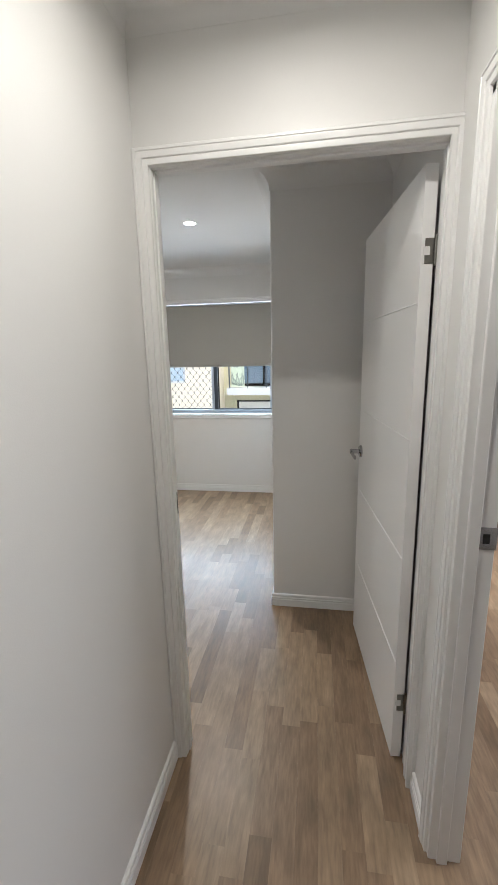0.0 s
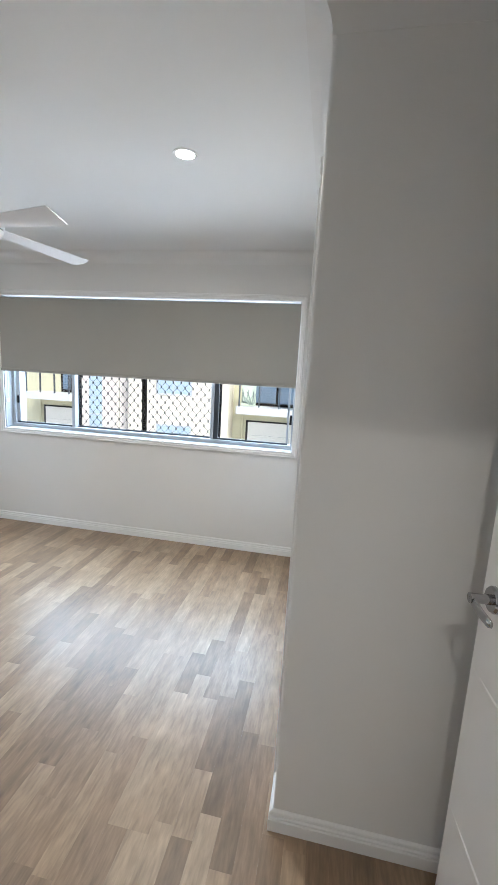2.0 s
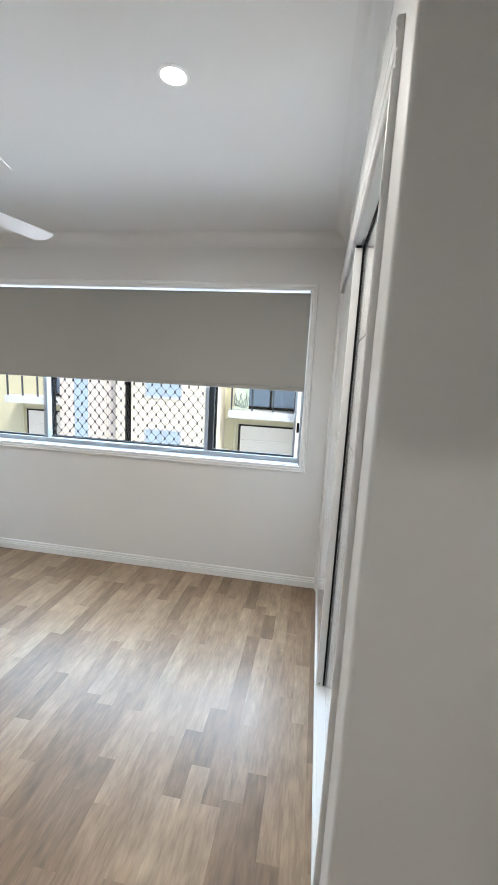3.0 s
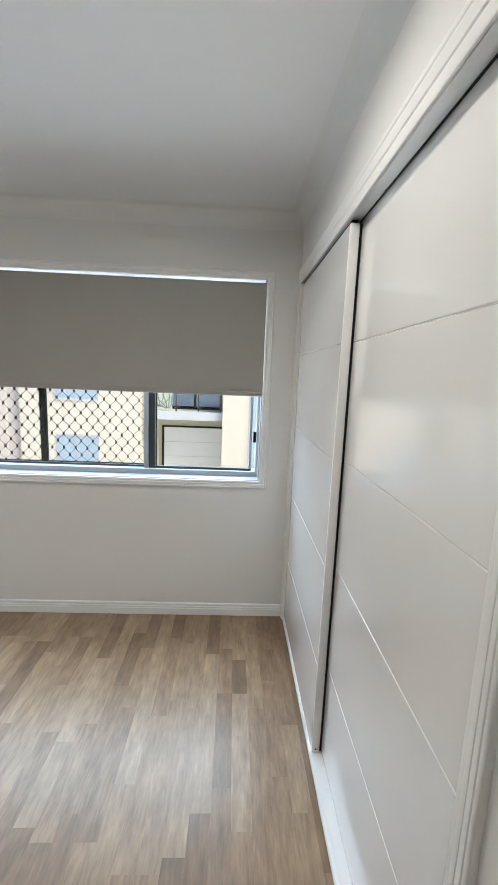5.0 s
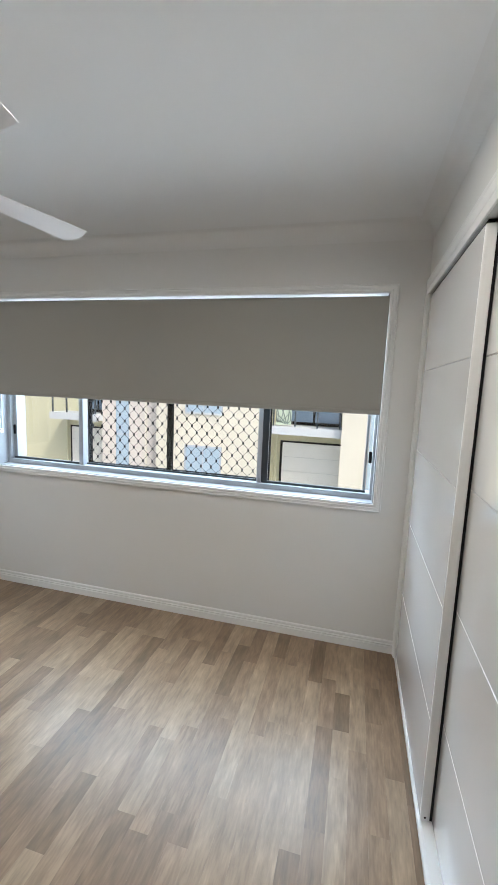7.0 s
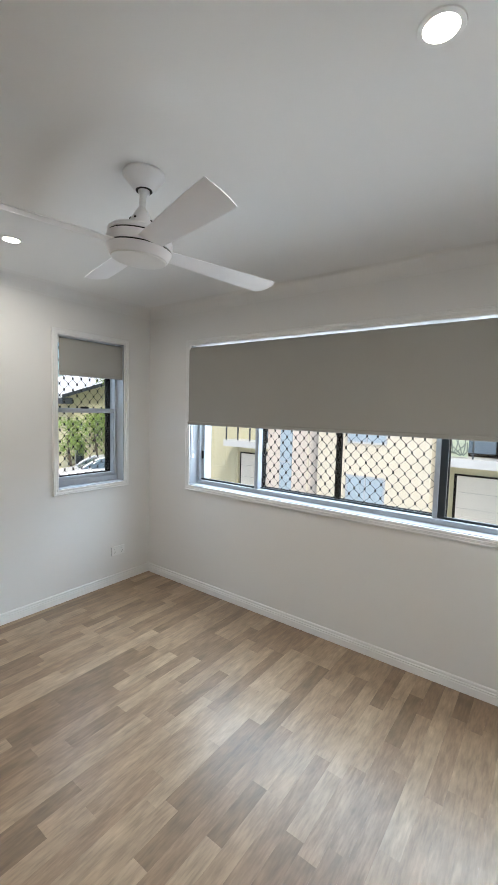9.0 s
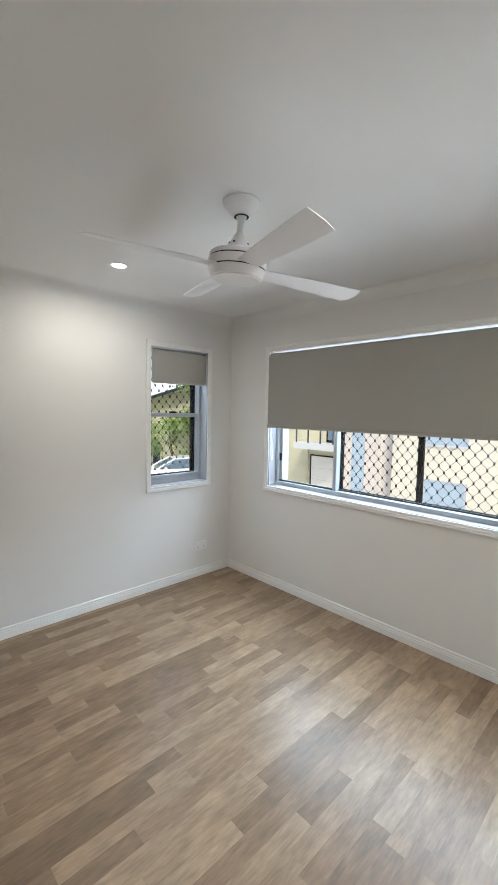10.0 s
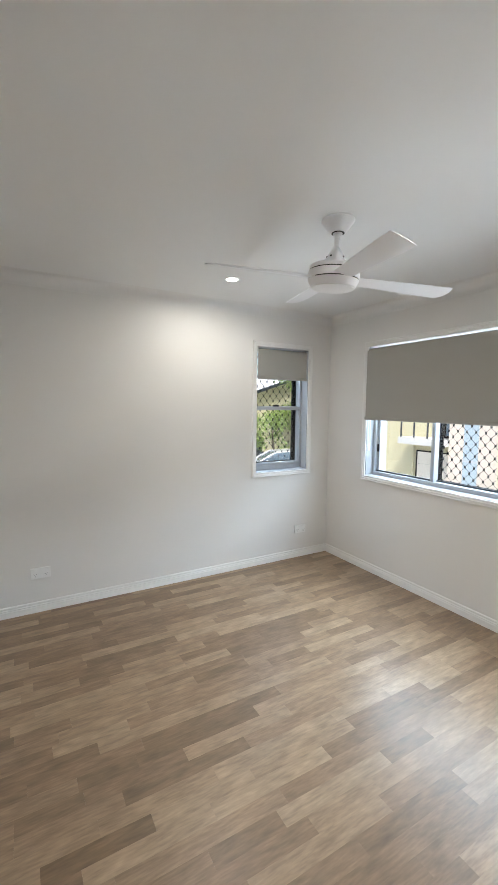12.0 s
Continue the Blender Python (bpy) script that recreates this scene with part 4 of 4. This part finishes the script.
def tree(name, label, at, h, spread, n, seed):
    rnd = random.Random(seed)
    t = thing(name, label, "tree", at)
    bm = bmesh.new()
    prev = None
    for i in range(7):
        f = i / 6
        r = 0.09 * (1 - f * 0.75)
        c = Vector((0.12 * math.sin(f * 3), 0.08 * math.sin(f * 4 + 1), f * h * 0.75))
        ring = [bm.verts.new(c + Vector((r * math.cos(a), r * math.sin(a), 0))) for a in [k * math.pi / 4 for k in range(8)]]
        if prev:
            for k in range(8):
                bm.faces.new((prev[k], prev[(k + 1) % 8], ring[(k + 1) % 8], ring[k]))
        prev = ring
    for _ in range(7):
        z = h * rnd.uniform(0.35, 0.7)
        d = Vector((rnd.uniform(-1, 1), rnd.uniform(-1, 1), rnd.uniform(0.3, 0.9))).normalized() * spread * 0.8
        p = Vector((0, 0, z))
        a = [bm.verts.new(p + Vector(o) * 0.03) for o in ((1, 0, 0), (-0.5, 0.8, 0), (-0.5, -0.8, 0))]
        b = [bm.verts.new(p + d + Vector(o) * 0.008) for o in ((1, 0, 0), (-0.5, 0.8, 0), (-0.5, -0.8, 0))]
        for k in range(3):
            bm.faces.new((a[k], a[(k + 1) % 3], b[(k + 1) % 3], b[k]))
    part("trunk", bm, M_BARK, t)
    verts, faces = [], []
    clumps = [Vector((rnd.gauss(0, spread * 0.5), rnd.gauss(0, spread * 0.5), h * rnd.uniform(0.45, 1.0))) for _ in range(26)]
    for _ in range(n):
        c = rnd.choice(clumps) + Vector((rnd.gauss(0, spread * 0.2), rnd.gauss(0, spread * 0.2), rnd.gauss(0, spread * 0.16)))
        u = Vector((rnd.uniform(-1, 1), rnd.uniform(-1, 1), rnd.uniform(-0.8, 0.3))).normalized()
        w = u.cross(Vector((rnd.uniform(-1, 1), rnd.uniform(-1, 1), 1))).normalized()
        L = rnd.uniform(0.10, 0.2)
        i = len(verts)
        verts += [c, c + u * L * 0.5 + w * L * 0.22, c + u * L, c + u * L * 0.5 - w * L * 0.22]
        faces.append((i, i + 1, i + 2, i + 3))
    me = bpy.data.meshes.new("crown")
    me.from_pydata(verts, [], faces)
    me.materials.append(M_LEAF)
    cr = new("crown", me)
    cr.parent = t
    return t


tree("tree", "leafy yellow-green garden tree before the cream house", (-15.2, 9.2, GZ), 3.3, 0.95, 2600, 3)
tree("tree", "leafy green garden tree beside the cream house", (-15.6, 10.9, GZ), 5.5, 1.05, 4600, 5)
tree("shrub", "low green shrub against the cream wall", (-15.4, 7.9, GZ), 3.0, 0.7, 1400, 8)


def car(at, rz):
    c = thing("parked_car", "white hatchback parked on the driveway", "car", at, rz)

    def shell(stations, rows=9):
        """Skins cross-sections (x, half width, low z, high z, roundness) along x."""
        bm = bmesh.new()
        rings = []
        for x, w, z0, z1, e in stations:
            ring = []
            for k in range(rows * 2):
                f = k / (rows * 2 - 1) * 2 - 1
                u = abs(f)
                ring.append(bm.verts.new((x, w * (1 if f > 0 else -1) * min(1, (1 - (1 - min(1, u * 1.25)) ** 2) ** 0.5) * (1 - e * max(0, 0.5 - u)), z1 - (z1 - z0) * u ** 4.5)))
            rings.append(ring)
        for a, b in zip(rings, rings[1:]):
            for k in range(len(a)):
                j = (k + 1) % len(a)
                bm.faces.new((a[k], a[j], b[j], b[k]))
        bm.faces.new(rings[0])
        bm.faces.new(rings[-1])
        return bm

    part("body", shell([(-2.10, 0.62, 0.30, 0.62, 0), (-2.05, 0.76, 0.25, 0.76, 0), (-1.85, 0.84, 0.24, 0.86, 0), (-1.1, 0.87, 0.22, 0.98, 0), (0.0, 0.88, 0.22, 0.98, 0), (1.2, 0.87, 0.22, 1.0, 0), (1.9, 0.84, 0.26, 0.98, 0), (2.05, 0.74, 0.32, 0.85, 0)]), M_CAR, c, "", True)
    cabin = part("cabin_glass", shell([(-1.12, 0.66, 0.90, 0.97, 0), (-0.75, 0.70, 0.90, 1.20, 0), (-0.30, 0.68, 0.90, 1.41, 0), (0.4, 0.66, 0.9, 1.46, 0), (1.2, 0.66, 0.9, 1.40, 0), (1.75, 0.68, 0.9, 1.02, 0)]), M_CARGLASS, c, "dark windscreen and side windows", True)
    part("roof", shell([(-0.34, 0.60, 1.36, 1.425, 0), (0.4, 0.60, 1.39, 1.485, 0), (1.2, 0.59, 1.35, 1.43, 0), (1.4, 0.56, 1.28, 1.33, 0)]), M_CAR, cabin, "white roof", True)
    for s in (-1, 1):
        bm = bmesh.new()
        sweep(bm, [(-0.03, -0.02), (0.03, -0.02), (0.03, 0.02), (-0.03, 0.02)], [(-1.13, s * 0.66, 0.98), (-0.72, s * 0.63, 1.235), (-0.30, s * 0.59, 1.43)], (0, 1, 0))
        part("windscreen_pillar", bm, M_CAR, cabin)
        part("mirror", boxed(-0.85, s * 0.94 - 0.09, 0.96, -0.73, s * 0.94 + 0.09, 1.09, 0.03, 3), M_CAR, c, "", True)
        part("headlight", boxed(-2.04, s * 0.60 - 0.16, 0.62, -1.90, s * 0.60 + 0.14, 0.76, 0.04, 3), M_ALU, c, "clear headlight", True)
        for x in (-1.3, 1.3):
            w = part("wheel", lathe(bmesh.new(), [(0.19, -0.1), (0.31, -0.1), (0.32, 0), (0.31, 0.1), (0.19, 0.1)], 24, pose(x, s * 0.80, 0.32, 90)), M_TYRE, c, "", True)
            part("rim", lathe(bmesh.new(), [(0, -0.08), (0.19, -0.08), (0.19, 0.08), (0, 0.08)], 20, pose(x, s * 0.80, 0.32, 90)), M_ALU, w, "", True)


car((-13.2, 8.35, GZ), 68)

# ---- floor boards ----
rnd = random.Random(11)
SW, GAP = 0.0735, 0.0001
floor = bpy.data.objects["floor"]
kinds = [round(0.24 + 0.045 * k, 3) for k in range(12)]
shared = {}
rest_v, rest_f = [], []
made = 0


def board_mesh(length):
    key = round(length, 3)
    if key not in shared:
        bm = boxed(0, 0, -0.004, SW - GAP, length - GAP, 0)
        bmesh.ops.recalc_face_normals(bm, faces=bm.faces)
        me = bpy.data.meshes.new("board")
        bm.to_mesh(me)
        bm.free()
        me.materials.append(M_FLOOR)
        shared[key] = me
    return shared[key]


C1, C2, C3 = [-0.02 + SW * k for k in (42, 47, 55)]
ROOMS = [(-0.02, C1, YS - 0.05, 0.02), (C1, C2, YB - 0.02, 0.02), (C2, C3, YB - 0.02, YP + 0.02), (C3, 6.02, YB - 0.02, YR + 0.02)]
x = -0.02
while x < 6.0:
    y = 0.03
    L = rnd.choice(kinds[:6])
    while y > YB - 0.02:
        y -= L
        for rx0, rx1, ry0, ry1 in ROOMS:
            X0, X1 = max(x, rx0), min(x + SW - GAP, rx1)
            Y0, Y1 = max(y, ry0), min(y + L - GAP, ry1)
            if X1 - X0 < 0.001 or Y1 - Y0 < 0.001:
                continue
            whole = X1 - X0 > SW - 0.001 and Y1 - Y0 > L - 0.001
            if whole and made < 300 and 0.3 < x < XE and y > -2.75:
                ob = new("board", board_mesh(L))
                ob.location = (x, y, 0)
                ob.parent = floor
                made += 1
            else:
                i = len(rest_v)
                rest_v += [(X0, Y0, 0), (X1, Y0, 0), (X1, Y1, 0), (X0, Y1, 0), (X0, Y0, -0.004), (X1, Y0, -0.004), (X1, Y1, -0.004), (X0, Y1, -0.004)]
                rest_f += [tuple(i + k for k in q) for q in ((0, 1, 2, 3), (0, 4, 5, 1), (1, 5, 6, 2), (2, 6, 7, 3), (3, 7, 4, 0))]
        L = rnd.choice(kinds)
    x += SW
me = bpy.data.meshes.new("more_boards")
me.from_pydata(rest_v, [], rest_f)
me.materials.append(M_FLOOR)
more = new("more_boards", me)
more.parent = floor
more["kind"] = "stuff"
